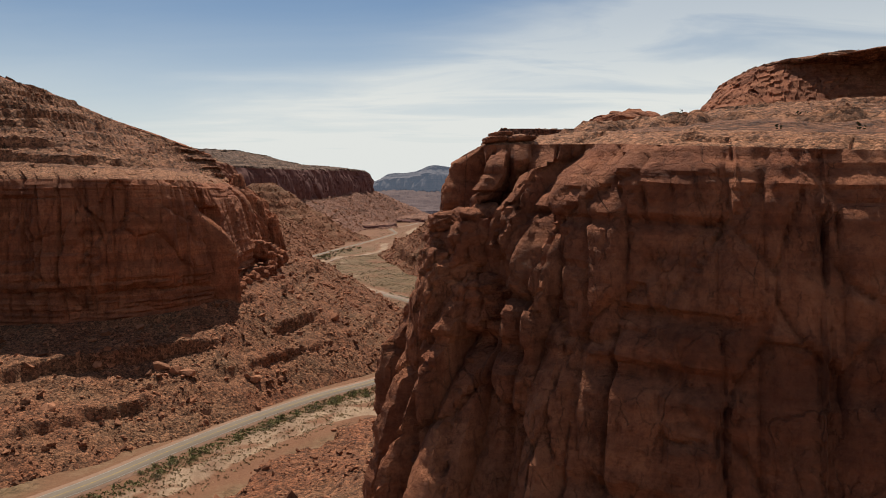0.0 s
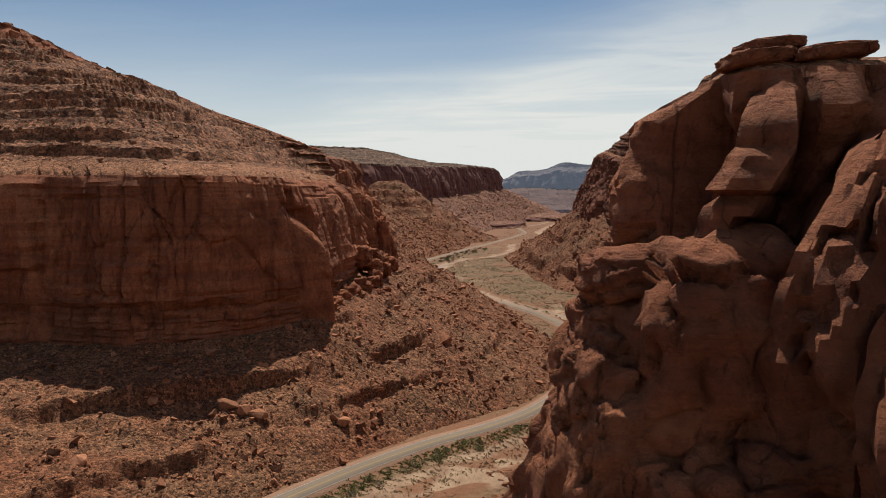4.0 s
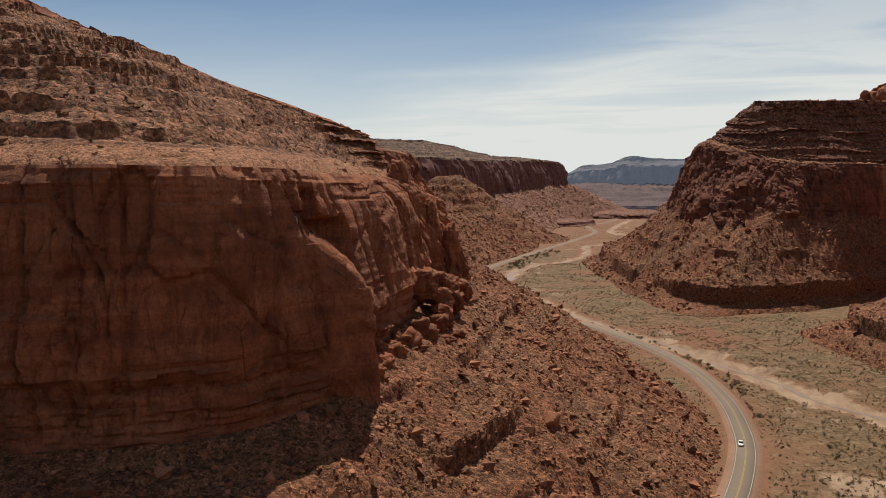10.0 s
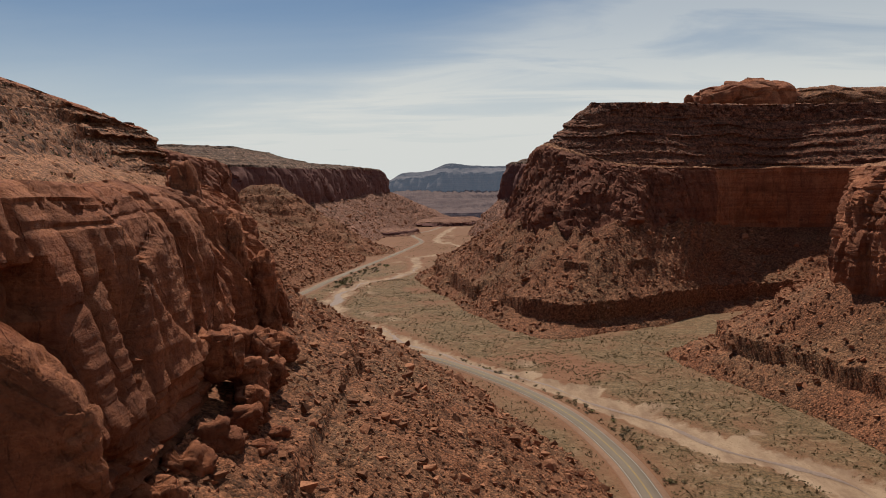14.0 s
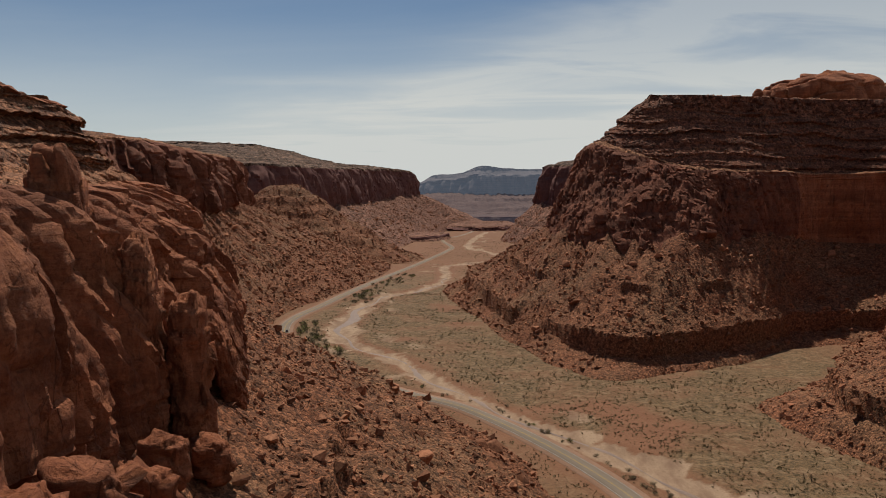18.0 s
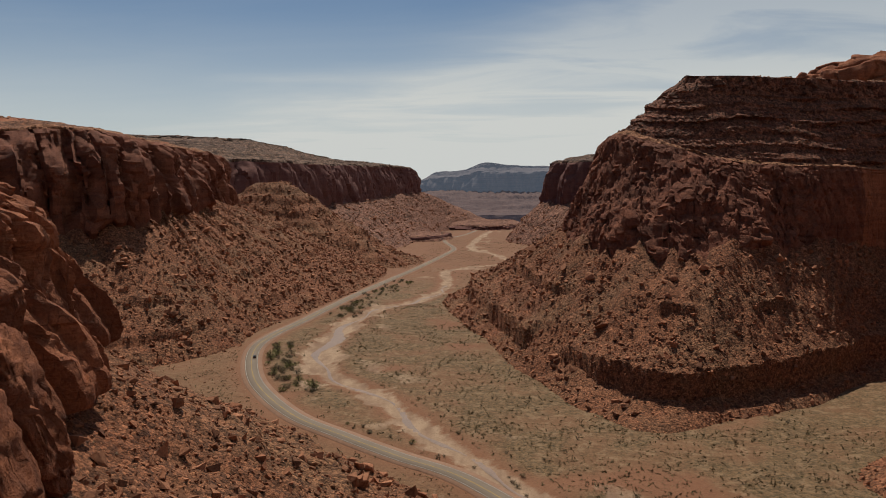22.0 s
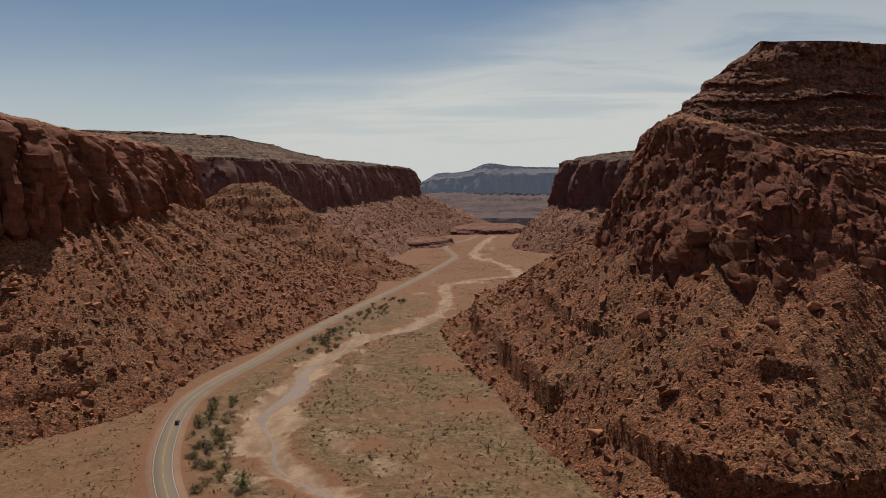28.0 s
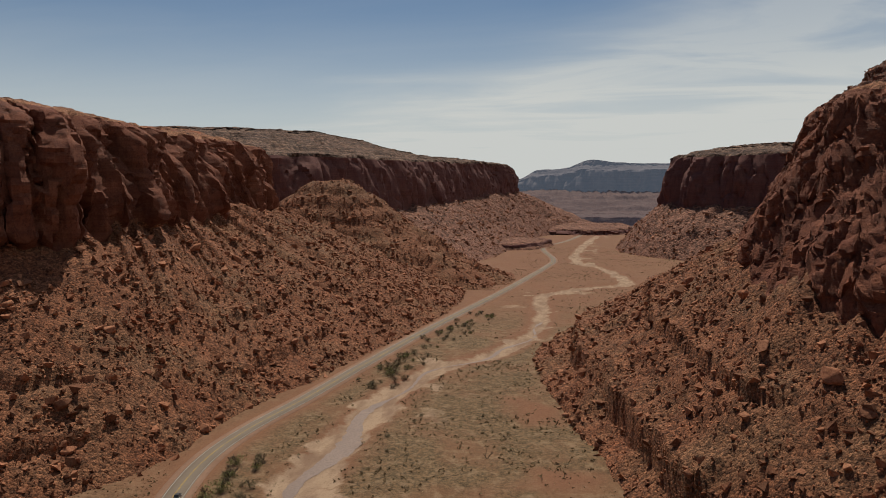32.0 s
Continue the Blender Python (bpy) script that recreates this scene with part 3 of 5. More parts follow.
    for tag in dict.fromkeys(tags):
        idx = np.where(tags == tag)[0]
        a, b2 = idx[0], min(idx[-1] + 1, nr - 1)
        sub = P[:, a:b2 + 1]
        made_of = mats.get(tag, default[tag])
        if isinstance(made_of, tuple):
            # a massive stretch first, broken rock from there on
            turn = int(np.argmax(kn[:, 0] > 0.4))
            link_mesh(tag, sub[:turn + 1], grid_faces(turn + 1, sub.shape[1]), made_of[0], thing, True, 32)
            link_mesh(tag, sub[turn:], grid_faces(ns - turn, sub.shape[1]), made_of[1], thing, True, 32)
        else:
            link_mesh(tag, sub, grid_faces(ns, sub.shape[1]), made_of, thing, True, 32)
        SHEETS[name, tag] = sub
    return thing


TOWER = mat("broken_red_rock", (0.30, 0.108, 0.062), (0.14, 0.050, 0.032), (0.40, 0.170, 0.098), strata=0.3, streak=0.4, bump=1.0, bump_size=1.0, cracks=0.3)
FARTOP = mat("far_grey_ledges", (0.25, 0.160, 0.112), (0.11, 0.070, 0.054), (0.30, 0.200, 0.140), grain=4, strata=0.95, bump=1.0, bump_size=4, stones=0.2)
# ---- the canyon's walls ----
mesa("mesa_west", "red sandstone mesa with shaded cliff above a rocky talus slope",
     foot=[(-330, 60), (-240, 110), (-165, 165), (-98, 268), (-62, 345), (-18, 418), (-4, 483), (-4, 546), (-27, 611), (-66, 704), (-200, 790), (-330, 825)],
     base=[(-470, 294, 42), (-302, 318, 42), (-205, 328, 42), (-147, 335, 44), (-112, 371, 47), (-112, 424, 54), (-115, 480, 57), (-125, 540, 61), (-138, 592, 65), (-165, 650, 66), (-245, 706, 60), (-395, 757, 55)],
     rim=[(-480, 310, 109), (-310, 330, 109), (-213, 340, 109), (-152, 344, 109), (-128, 373, 108), (-129, 424, 107), (-139, 480, 106), (-152, 537, 106), (-168, 588, 107), (-180, 634, 107), (-250, 690, 108), (-400, 740, 110)],
     up=[(-470, 470, 192), (-400, 475, 192), (-350, 480, 190), (-328, 496, 188), (-290, 505, 175), (-257, 512, 163), (-231, 528, 150), (-206, 552, 140), (-188, 580, 130), (-190, 606, 128), (-270, 625, 140), (-400, 640, 160)],
     cap=[(-472, 478, 200), (-404, 484, 203), (-356, 488, 203), (-334, 502, 196), (-294, 510, 177), (-261, 517, 165), (-235, 532, 152), (-210, 556, 142), (-192, 583, 132), (-194, 604, 130), (-274, 620, 142), (-404, 634, 162)],
     res=0.72, fine=(2, 9), coarse=3.5, cols=9.5, relief=0.8, chip=0.7, buttress=4.0, lean=2.0, tilt=0.6, gap=0.07, undercut=3.0, stairs=(1.5, 8.0), carve=((-121, 380, 92, 5.0, 13.0, 4.5), (-116, 388, 85, 10.0, 9.0, 6.0), (-158, 339, 74, 6.0, 14.0, 2.5), (-190, 334, 84, 9.0, 18.0, 2.5), (-215, 333, 88, 11.0, 19.0, -4.0), (-170, 336, 66, 12.0, 8.0, -2.0)), bands=((61, 0.9, 1.3), (56, 0.8, 1.8), (99, 0.5, 0.8)), terrace=0.95, bench_rise=0.32, upper=1.6, gully=1.2, ledges=((31, 6.0, 0.8), (20, 4.5, 0.7), (44, 4.0, 0.2)), knob=(0.15, 0.15, 0.15, 0.08, 0.0, 0.0, 0.12, 0.95, 1, 0.9, 0.5, 0.5), towers=6.0, seed=1, deep=60)

mesa("mesa_east", "near red sandstone cliff with deep vertical cracks",
     foot=[(190, -60), (70, -30), (-10, 10), (-56, 60), (-76, 130), (-72, 215), (-44, 300), (44, 388), (85, 450), (105, 560), (96, 635), (72, 738), (130, 800), (190, 900), (300, 960)],
     base=[(165, 58, 36), (84, 72, 36), (31, 85, 36), (5, 97, 36), (-7, 111, 36), (-5, 150, 36), (25, 212, 36), (88, 312, 38), (165, 425, 40), (168, 530, 44), (146, 628, 48), (142, 676, 52), (205, 775, 54), (275, 858, 60), (370, 920, 66)],
     rim=[(170, 74, 109), (90, 90, 109), (37, 104, 110), (22, 124, 112), (8, 128, 112), (11, 152, 112), (40, 205, 112), (105, 300, 112), (186, 420, 112), (187, 530, 112), (160, 628, 112), (160, 690, 112), (215, 770, 114), (290, 850, 116), (380, 900, 118)],
     up=[(480, 500, 165), (400, 515, 165), (340, 525, 165), (300, 532, 164), (270, 537, 163), (250, 541, 163), (235, 546, 163), (222, 552, 163), (214, 560, 163), (208, 572, 163), (208, 602, 163), (220, 660, 163), (275, 730, 163), (345, 810, 163), (430, 860, 163)],
     cap=[(490, 555, 219), (410, 568, 215), (352, 576, 211), (312, 580, 207), (284, 582, 204), (268, 584, 202), (256, 587, 200), (247, 591, 198), (242, 597, 196), (238, 606, 194), (238, 620, 194), (244, 664, 192), (290, 724, 192), (358, 800, 190), (440, 848, 188)],
     res=0.58, fine=(1, 5), coarse=3.0, upper=5.0, terrace=0.95, talus_mul=2.3, block=(10, 10, 52), relief=0.75, chip=0.9, tilt=0.65, gap=0.05, shoulder=0.92, lean=2.3, stairs=(1.4, 6.0), bands=((87, 1.0, 1.6), (80, 1.4, 2.0), (99, 0.7, 1.0), (66, 1.2, 1.2)), towers=3.0, ledges=((17, 9.0, 2.2), (34, 5.0, 0.4)), seed=40, buttress=2.0, knob=(0.35, 0.35, 0.4, 0.75, 1, 0.95, 0.7, 0.6, 0.6, 0.6, 0.7, 0.7, 0.5, 0.4, 0.4), deep=150)

mesa("mesa_middle", "dark red stepped butte with a flat cap above a rocky slope",
     foot=[(310, 880, 6), (230, 905, 7), (158, 897, 8), (108, 852, 8), (54, 820, 7), (8, 804, 6), (-31, 880, 5), (-62, 990, 3), (-100, 1150), (-79, 1268), (-33, 1440)],
     base=[(400, 915, 66), (302, 984, 62), (226, 1003, 62), (146, 944, 72), (84, 905, 70), (46, 908, 70), (14, 942, 70), (-2, 1003, 70), (14, 1130, 72), (44, 1260, 72), (92, 1430, 72)],
     rim=[(408, 925, 118), (304, 982, 118), (228, 1002, 118), (152, 966, 118), (100, 957, 120), (58, 966, 132), (32, 998, 141), (28, 1046, 138), (46, 1140, 126), (80, 1265, 118), (125, 1430, 116)],
     up=[(430, 1010, 167), (330, 1037, 167), (240, 1040, 167), (168, 1020, 167), (112, 1002, 168), (75, 998, 169), (61, 1011, 167), (64, 1060, 162), (84, 1150, 150), (112, 1280, 142), (165, 1440, 138)],
     cap=[(432, 1016, 181), (332, 1043, 181), (242, 1045, 181), (169, 1025, 181), (114, 1007, 181), (84, 1007, 181), (77, 1017, 181), (82, 1062, 171), (100, 1152, 157), (130, 1278, 150), (180, 1438, 145)],
     res=1.0, fine=(1, 8), bench=6, ledges=((13, 12.0, 1.3), (40, 5.0, 0.3)), seed=80, buttress=7.0, block=(8, 8, 20), relief=0.7, chip=0.8, terrace=0.75, ragged=0.3, towers=4.5, lean=1.0, wave=1.6, gully=1.6, apron=0.2, upper=1.3, mats={"ledge_slope": DARKLEDGE, "cap_cliff": DARKLEDGE, "bench": BENCH, "cliff_face": (CLIFF, TOWER)}, tilt=0.7, knob=(0.2, 0.0, 0.0, 0.8, 1, 1, 1, 1, 0.8, 0.6, 0.6), deep=300, step=9.0)

mesa("mesa_northwest", "shaded dark red cliff above a long talus slope",
     foot=[(-560, 800), (-400, 830), (-290, 850), (-228, 930), (-222, 1010), (-203, 1120), (-182, 1400), (-245, 1600), (-420, 1720)],
     base=[(-590, 835, 75), (-455, 905, 78), (-378, 960, 78), (-318, 1016, 80), (-326, 1100, 82), (-345, 1200, 82), (-365, 1335, 82), (-398, 1440, 82), (-500, 1520, 82)],
     rim=[(-600, 860, 148), (-470, 930, 148), (-400, 985, 148), (-345, 1035, 149), (-352, 1100, 146), (-370, 1200, 144), (-390, 1330, 144), (-420, 1430, 144), (-520, 1500, 146)],
     up=[(-640, 960, 160), (-520, 990, 158), (-440, 1030, 155), (-385, 1065, 152), (-395, 1110, 150), (-415, 1210, 150), (-440, 1340, 154), (-480, 1450, 160), (-580, 1500, 165)],
     cap=[(-645, 970, 163), (-526, 1000, 161), (-448, 1038, 158), (-392, 1070, 154), (-402, 1112, 152), (-422, 1210, 152), (-447, 1338, 156), (-487, 1446, 163), (-586, 1494, 168)],
     res=1.6, fine=(2, 7), ledges=((30, 5.0, 0.3), (12, 5.0, 0.2)), seed=120, buttress=14.0, cols=21.0, chip=1.2, ragged=0.22, relief=1.2, tilt=0.7, stairs=(1.6, 16.0), wave=2.5, mats={"cliff_face": TOWER}, gully=0.7, knob=(0.8,) * 9, deep=220)

mesa("mesa_far_west", "long far mesa with a dark cliff band and pale ledgy top",
     foot=[(-560, 1560), (-330, 1640), (-250, 1760), (-215, 1950), (-200, 2300), (-165, 2650), (-40, 2950), (-40, 3250), (-500, 3500)],
     base=[(-880, 1480, 66), (-545, 1600, 66), (-410, 1740, 66), (-372, 1900, 66), (-336, 2300, 72), (-303, 2600, 80), (-262, 2860, 86), (-400, 3080, 86), (-790, 3240, 80)],
     rim=[(-900, 1510, 150), (-560, 1625, 150), (-432, 1760, 150), (-395, 1900, 150), (-358, 2300, 157), (-325, 2600, 162), (-285, 2840, 158), (-420, 3050, 155), (-800, 3200, 150)],
     up=[(-920, 1640, 182), (-640, 1740, 188), (-530, 1850, 190), (-480, 1960, 186), (-410, 2250, 166), (-370, 2560, 168), (-325, 2790, 163), (-480, 2940, 160), (-820, 3080, 160)],
     cap=[(-925, 1650, 186), (-650, 1750, 192), (-540, 1858, 194), (-490, 1965, 190), (-418, 2250, 169), (-378, 2556, 171), (-333, 2782, 166), (-488, 2930, 163), (-826, 3070, 163)],
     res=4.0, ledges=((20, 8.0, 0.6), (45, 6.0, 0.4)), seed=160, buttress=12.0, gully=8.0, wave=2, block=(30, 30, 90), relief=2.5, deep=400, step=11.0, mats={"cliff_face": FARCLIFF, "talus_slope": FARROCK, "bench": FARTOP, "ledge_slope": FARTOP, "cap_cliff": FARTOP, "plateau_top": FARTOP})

mesa("mesa_far_east", "far mesa with a dark cliff band beyond the butte",
     foot=[(600, 1600), (220, 1830), (60, 1950), (-10, 2110), (10, 2300), (130, 2580), (420, 2850)],
     base=[(690, 1720, 70), (320, 1920, 70), (140, 2025, 70), (72, 2122, 70), (90, 2255, 70), (205, 2515, 70), (490, 2725, 70)],
     rim=[(700, 1750, 160), (335, 1950, 160), (155, 2052, 160), (95, 2130, 160), (112, 2248, 160), (225, 2500, 160), (505, 2700, 160)],
     up=[(740, 1830, 176), (400, 2020, 176), (225, 2100, 174), (165, 2160, 172), (180, 2250, 174), (280, 2450, 176), (550, 2620, 176)],
     cap=[(745, 1840, 182), (405, 2030, 182), (235, 2108, 180), (178, 2165, 176), (192, 2248, 178), (290, 2440, 182), (558, 2610, 182)],
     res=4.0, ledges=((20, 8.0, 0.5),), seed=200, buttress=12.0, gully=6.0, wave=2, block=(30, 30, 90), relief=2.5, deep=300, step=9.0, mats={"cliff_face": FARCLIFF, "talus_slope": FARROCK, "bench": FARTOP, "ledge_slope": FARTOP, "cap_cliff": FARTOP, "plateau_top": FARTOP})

# far horizon, its aerial haze painted by colour and emission
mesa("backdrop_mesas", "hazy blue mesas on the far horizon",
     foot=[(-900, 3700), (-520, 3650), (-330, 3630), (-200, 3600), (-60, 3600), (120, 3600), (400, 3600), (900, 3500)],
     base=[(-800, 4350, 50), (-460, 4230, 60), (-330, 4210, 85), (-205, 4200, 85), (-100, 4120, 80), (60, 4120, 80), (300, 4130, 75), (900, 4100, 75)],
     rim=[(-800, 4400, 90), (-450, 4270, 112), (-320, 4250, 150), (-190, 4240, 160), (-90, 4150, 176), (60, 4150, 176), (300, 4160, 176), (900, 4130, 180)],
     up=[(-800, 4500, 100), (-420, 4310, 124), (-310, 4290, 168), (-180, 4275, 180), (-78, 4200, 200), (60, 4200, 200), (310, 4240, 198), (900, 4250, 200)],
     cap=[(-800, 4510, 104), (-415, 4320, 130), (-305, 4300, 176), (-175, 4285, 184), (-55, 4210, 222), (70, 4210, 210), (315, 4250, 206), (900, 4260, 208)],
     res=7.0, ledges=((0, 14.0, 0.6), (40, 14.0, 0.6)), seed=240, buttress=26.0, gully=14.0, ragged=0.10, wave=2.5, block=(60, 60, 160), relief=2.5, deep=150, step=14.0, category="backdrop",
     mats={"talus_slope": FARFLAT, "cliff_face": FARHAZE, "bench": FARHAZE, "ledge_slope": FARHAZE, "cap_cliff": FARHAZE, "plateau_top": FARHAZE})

mesa("low_bench_west", "low rock bench with a dark broken edge on the valley floor", category="rock bench",
     foot=[(-520, 2200), (-350, 2090), (-250, 2070), (-165, 2110), (-130, 2250)],
     base=[(-520, 2210, -10), (-352, 2098, -10), (-252, 2078, -10), (-170, 2116, -10), (-138, 2250, -10)],
     rim=[(-520, 2214, -3), (-353, 2102, -3), (-254, 2082, -3), (-174, 2120, -3), (-142, 2250, -4)],
     up=[(-520, 2280, 0), (-370, 2170, 0), (-280, 2150, 0), (-220, 2170, -1), (-190, 2260, -2)],
     cap=[(-520, 2290, 1), (-375, 2180, 1), (-288, 2160, 1), (-230, 2178, 0), (-200, 2262, -1)],
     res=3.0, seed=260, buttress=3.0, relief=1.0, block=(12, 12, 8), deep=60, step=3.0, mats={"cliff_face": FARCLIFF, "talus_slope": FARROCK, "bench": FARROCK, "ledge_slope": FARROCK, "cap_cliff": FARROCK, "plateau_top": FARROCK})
mesa("low_bench_middle", "low dark rock bench across the far valley", category="rock bench",
     foot=[(-330, 2820), (-220, 2690), (-110, 2665), (-5, 2690), (80, 2830)],
     base=[(-328, 2830, -22), (-219, 2700, -22), (-110, 2676, -22), (-8, 2700, -22), (72, 2832, -22)],
     rim=[(-326, 2840, -11), (-218, 2716, -11), (-110, 2690, -10), (-10, 2713, -10), (66, 2840, -11)],
     up=[(-310, 2900, -3), (-215, 2790, -2), (-110, 2770, -1), (-20, 2790, -2), (40, 2880, -3)],
     cap=[(-308, 2910, -2), (-214, 2800, -1), (-110, 2780, 0), (-22, 2800, -1), (36, 2886, -2)],
     res=4.0, seed=270, buttress=10.0, relief=2.0, knob=(1, 1, 1, 1, 1), block=(20, 20, 14), deep=80, step=3.0, mats={"cliff_face": FARCLIFF, "talus_slope": FARROCK, "bench": FARROCK, "ledge_slope": FARROCK, "cap_cliff": FARROCK, "plateau_top": FARROCK})
# this bench takes the haze-tinted, glowing flats material throughout
mesa("low_bench_far", "low hazy rock bench in the distance", category="rock bench",
     foot=[(-260, 3560), (-120, 3380), (60, 3340), (220, 3390), (400, 3520)],
     base=[(-258, 3570, -30), (-118, 3392, -30), (60, 3352, -30), (216, 3402, -30), (392, 3530, -30)],
     rim=[(-256, 3578, -8), (-116, 3400, -6), (60, 3360, -5), (213, 3410, -6), (388, 3538, -8)],
     up=[(-240, 3680, -2), (-110, 3500, 2), (60, 3470, 4), (200, 3510, 2), (360, 3630, -2)],
     cap=[(-238, 3690, 0), (-109, 3510, 4), (60, 3480, 6), (198, 3520, 4), (357, 3640, 0)],
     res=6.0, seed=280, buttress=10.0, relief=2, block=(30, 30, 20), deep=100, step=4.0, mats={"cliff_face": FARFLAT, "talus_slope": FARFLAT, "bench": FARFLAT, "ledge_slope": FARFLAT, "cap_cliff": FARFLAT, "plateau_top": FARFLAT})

# ---- valley floor, wash and road ----
ROAD = [(-250, 20), (-190, 95), (-140, 165), (-110, 217), (-94, 258), (-76, 300), (-56, 338), (-36, 366), (-20, 394), (-7, 433), (3, 480), (7, 520), (5, 568), (-7, 625), (-32, 680),
        (-67, 732), (-95, 755), (-120, 777), (-150, 806), (-181, 856), (-200, 906), (-210, 950), (-210, 990), (-203, 1040), (-196, 1105), (-186, 1205), (-171, 1330), (-150, 1498),
        (-122, 1775), (-119, 1900), (-150, 2180), (-109, 2421), (-60, 2900)]
WASH = [(-110, 150), (-80, 220), (-56, 275), (-20, 330), (22, 400), (62, 455), (82, 510), (72, 550), (48, 582), (27, 615), (2, 660), (-27, 696), (-55, 733), (-75, 767), (-95, 803), (-118, 845), (-150, 884), (-164, 930), (-166, 991),
        (-163, 1060), (-149, 1118), (-122, 1168), (-104, 1249), (-105, 1350), (-108, 1454), (-57, 1535), (-20, 1587), (-45, 1760), (-85, 1900), (-70, 2300), (-20, 2900)]


def dist_line(xy, pts):
    """Distance of points (n, 2) to a polyline."""
    best = np.full(len(xy), 1e9)
    for a, b in zip(pts[:-1], pts[1:]):
        ab = b - a
        t = np.clip(((xy - a) @ ab) / (ab @ ab), 0, 1)
        best = np.minimum(best, np.linalg.norm(xy - a - t[:, None] * ab, axis=1))
    return best


ROADLINE, _ = smooth_line(ROAD, 4.0)
WASHLINE, _ = smooth_line(WASH, 8.0)


def wash_width(p):
    """Half the width of the sandy bed: a trickle above the bend, broad and braided round it, narrow further down."""
    w = np.interp(p[:, 1], (330, 400, 450, 560, 700, 860, 920, 1010, 1080, 1300, 1600), (1.5, 4, 13, 12, 8, 8, 10, 11, 8, 7, 9))
    return w * (1 + 0.5 * gn(p / 30.0, 310) + 0.3 * gn(p / 8.0, 311))


def ground_z(x, y):
    """Height of the floor, and how far each point lies from the road and from the wash."""
    xy = np.stack([x, y], -1).reshape(-1, 2)
    p = np.stack([xy[:, 0], xy[:, 1], 0 * xy[:, 0]], 1)
    dr, dw = dist_line(xy, ROADLINE[::2]), dist_line(xy, WASHLINE)
    near = np.exp(-(np.maximum(dr - 5, 0) / 9) ** 2)
    rough = 0.9 * fbm(p, 40, 3, seed=300) + 0.25 * fbm(p, 7, 2, seed=304)
    edge = wash_width(p)
    bed = sstep((edge - dw) / 2.5)
    z = valley(xy[:, 1]) + rough * (1 - near) * (1 - 0.7 * bed) - 1.4 * bed * (1 - near)
    return z, dr, dw, bed, near


def spread(lo, hi, dense_lo, dense_hi, step, grow=1.12):
    """Coordinates dense in the middle, wider apart outwards."""
    mid = list(np.arange(dense_lo, dense_hi, step))
    s, x = step, dense_hi
    while x < hi:
        mid.append(x)
        s *= grow
        x += s
    mid.append(hi)
    s, x = step, dense_lo
    while x > lo:
        s *= grow
        x -= s
        mid.insert(0, max(x, lo))
    return np.array(mid)


# talus hill in front of the far cliff
ha = np.linspace(0, 2 * math.pi, 160)
hr = np.linspace(0.0, 1.0, 90) ** 0.9
HA, HR = np.meshgrid(ha, hr, indexing="ij")
hx, hy = -374 + HR * 225 * np.cos(HA), 1570 + HR * 215 * np.sin(HA)
hp = np.stack([hx.ravel(), hy.ravel(), 0 * hx.ravel()], 1)
rough_hill = (6.0 * fbm(hp, 45, 5, 0.6, seed=290) + 5.0 * ridge(hp, 70, 3, 291)).reshape(HR.shape)
hz = valley(hy) - 3 + 120 * np.clip((1 - HR) / 0.90, 0, 1) ** 1.45 * (1 + 0.10 * np.cos(HA - 0.3) * HR) + rough_hill * sstep(HR * 3) - 3 * sstep((HR - 0.9) * 10)
hill_bed = hz / 15.0 + 0.35 * gn(hp / 60.0, 293).reshape(HR.shape)
hz = hz + 4.0 * (sstep((hill_bed % 1 - 0.3) / 0.4) - hill_bed % 1) * sstep((0.95 - HR) * 6)
HILL = np.stack([hx, hy, hz], -1)
tagged(link_mesh("talus_hill", HILL, grid_faces(160, 90)[:, ::-1], TALUS), "red talus hill below the far cliff", "hill", kind="structure")
SHEETS["hill", "talus_slope"] = HILL

gx = spread(-3000, 3000, -290, 190, 3.3)
gy = spread(-1500, 4900, 150, 1250, 3.3, 1.045)
GX, GY = np.meshgrid(gx, gy, indexing="ij")
gz, dr, dw, bed, near = ground_z(GX, GY)
GP = np.stack([GX.ravel(), GY.ravel(), gz], 1)


def ground_tones(N, L, ntex, rng, mix, col):
    def attr(name):
        a = N("ShaderNodeAttribute")
        a.attribute_name = name
        return a.outputs["Fac"]
    veg = mix(rng(ntex(0.55, 9, 0.85), 0.44, 0.56), (0.178, 0.108, 0.054), (0.052, 0.036, 0.017))
    veg = mix(rng(ntex(0.028, 5), 0.47, 0.60, 0.0, 0.7), veg, (0.165, 0.083, 0.043))
    veg = mix(rng(ntex(0.16, 9, 0.8), 0.49, 0.62, 0.0, 0.70), veg, (0.255, 0.170, 0.100))
    c = mix(attr("flats"), col, veg)
    sand = mix(rng(ntex(0.12, 6, 0.65, sc=(1, 0.35, 1)), 0.40, 0.62), (0.325, 0.226, 0.148), (0.205, 0.127, 0.082))
    sand = mix(rng(ntex(0.8, 7, 0.75), 0.55, 0.64, 0.0, 0.7), sand, (0.165, 0.105, 0.064))
    sum_ = N("ShaderNodeMath")
    sum_.operation = "ADD"
    L(attr("sand"), sum_.inputs[0])
    L(ntex(0.35, 9, 0.8), sum_.inputs[1])
    return mix(rng(sum_.outputs[0], 0.84, 1.12), c, sand)


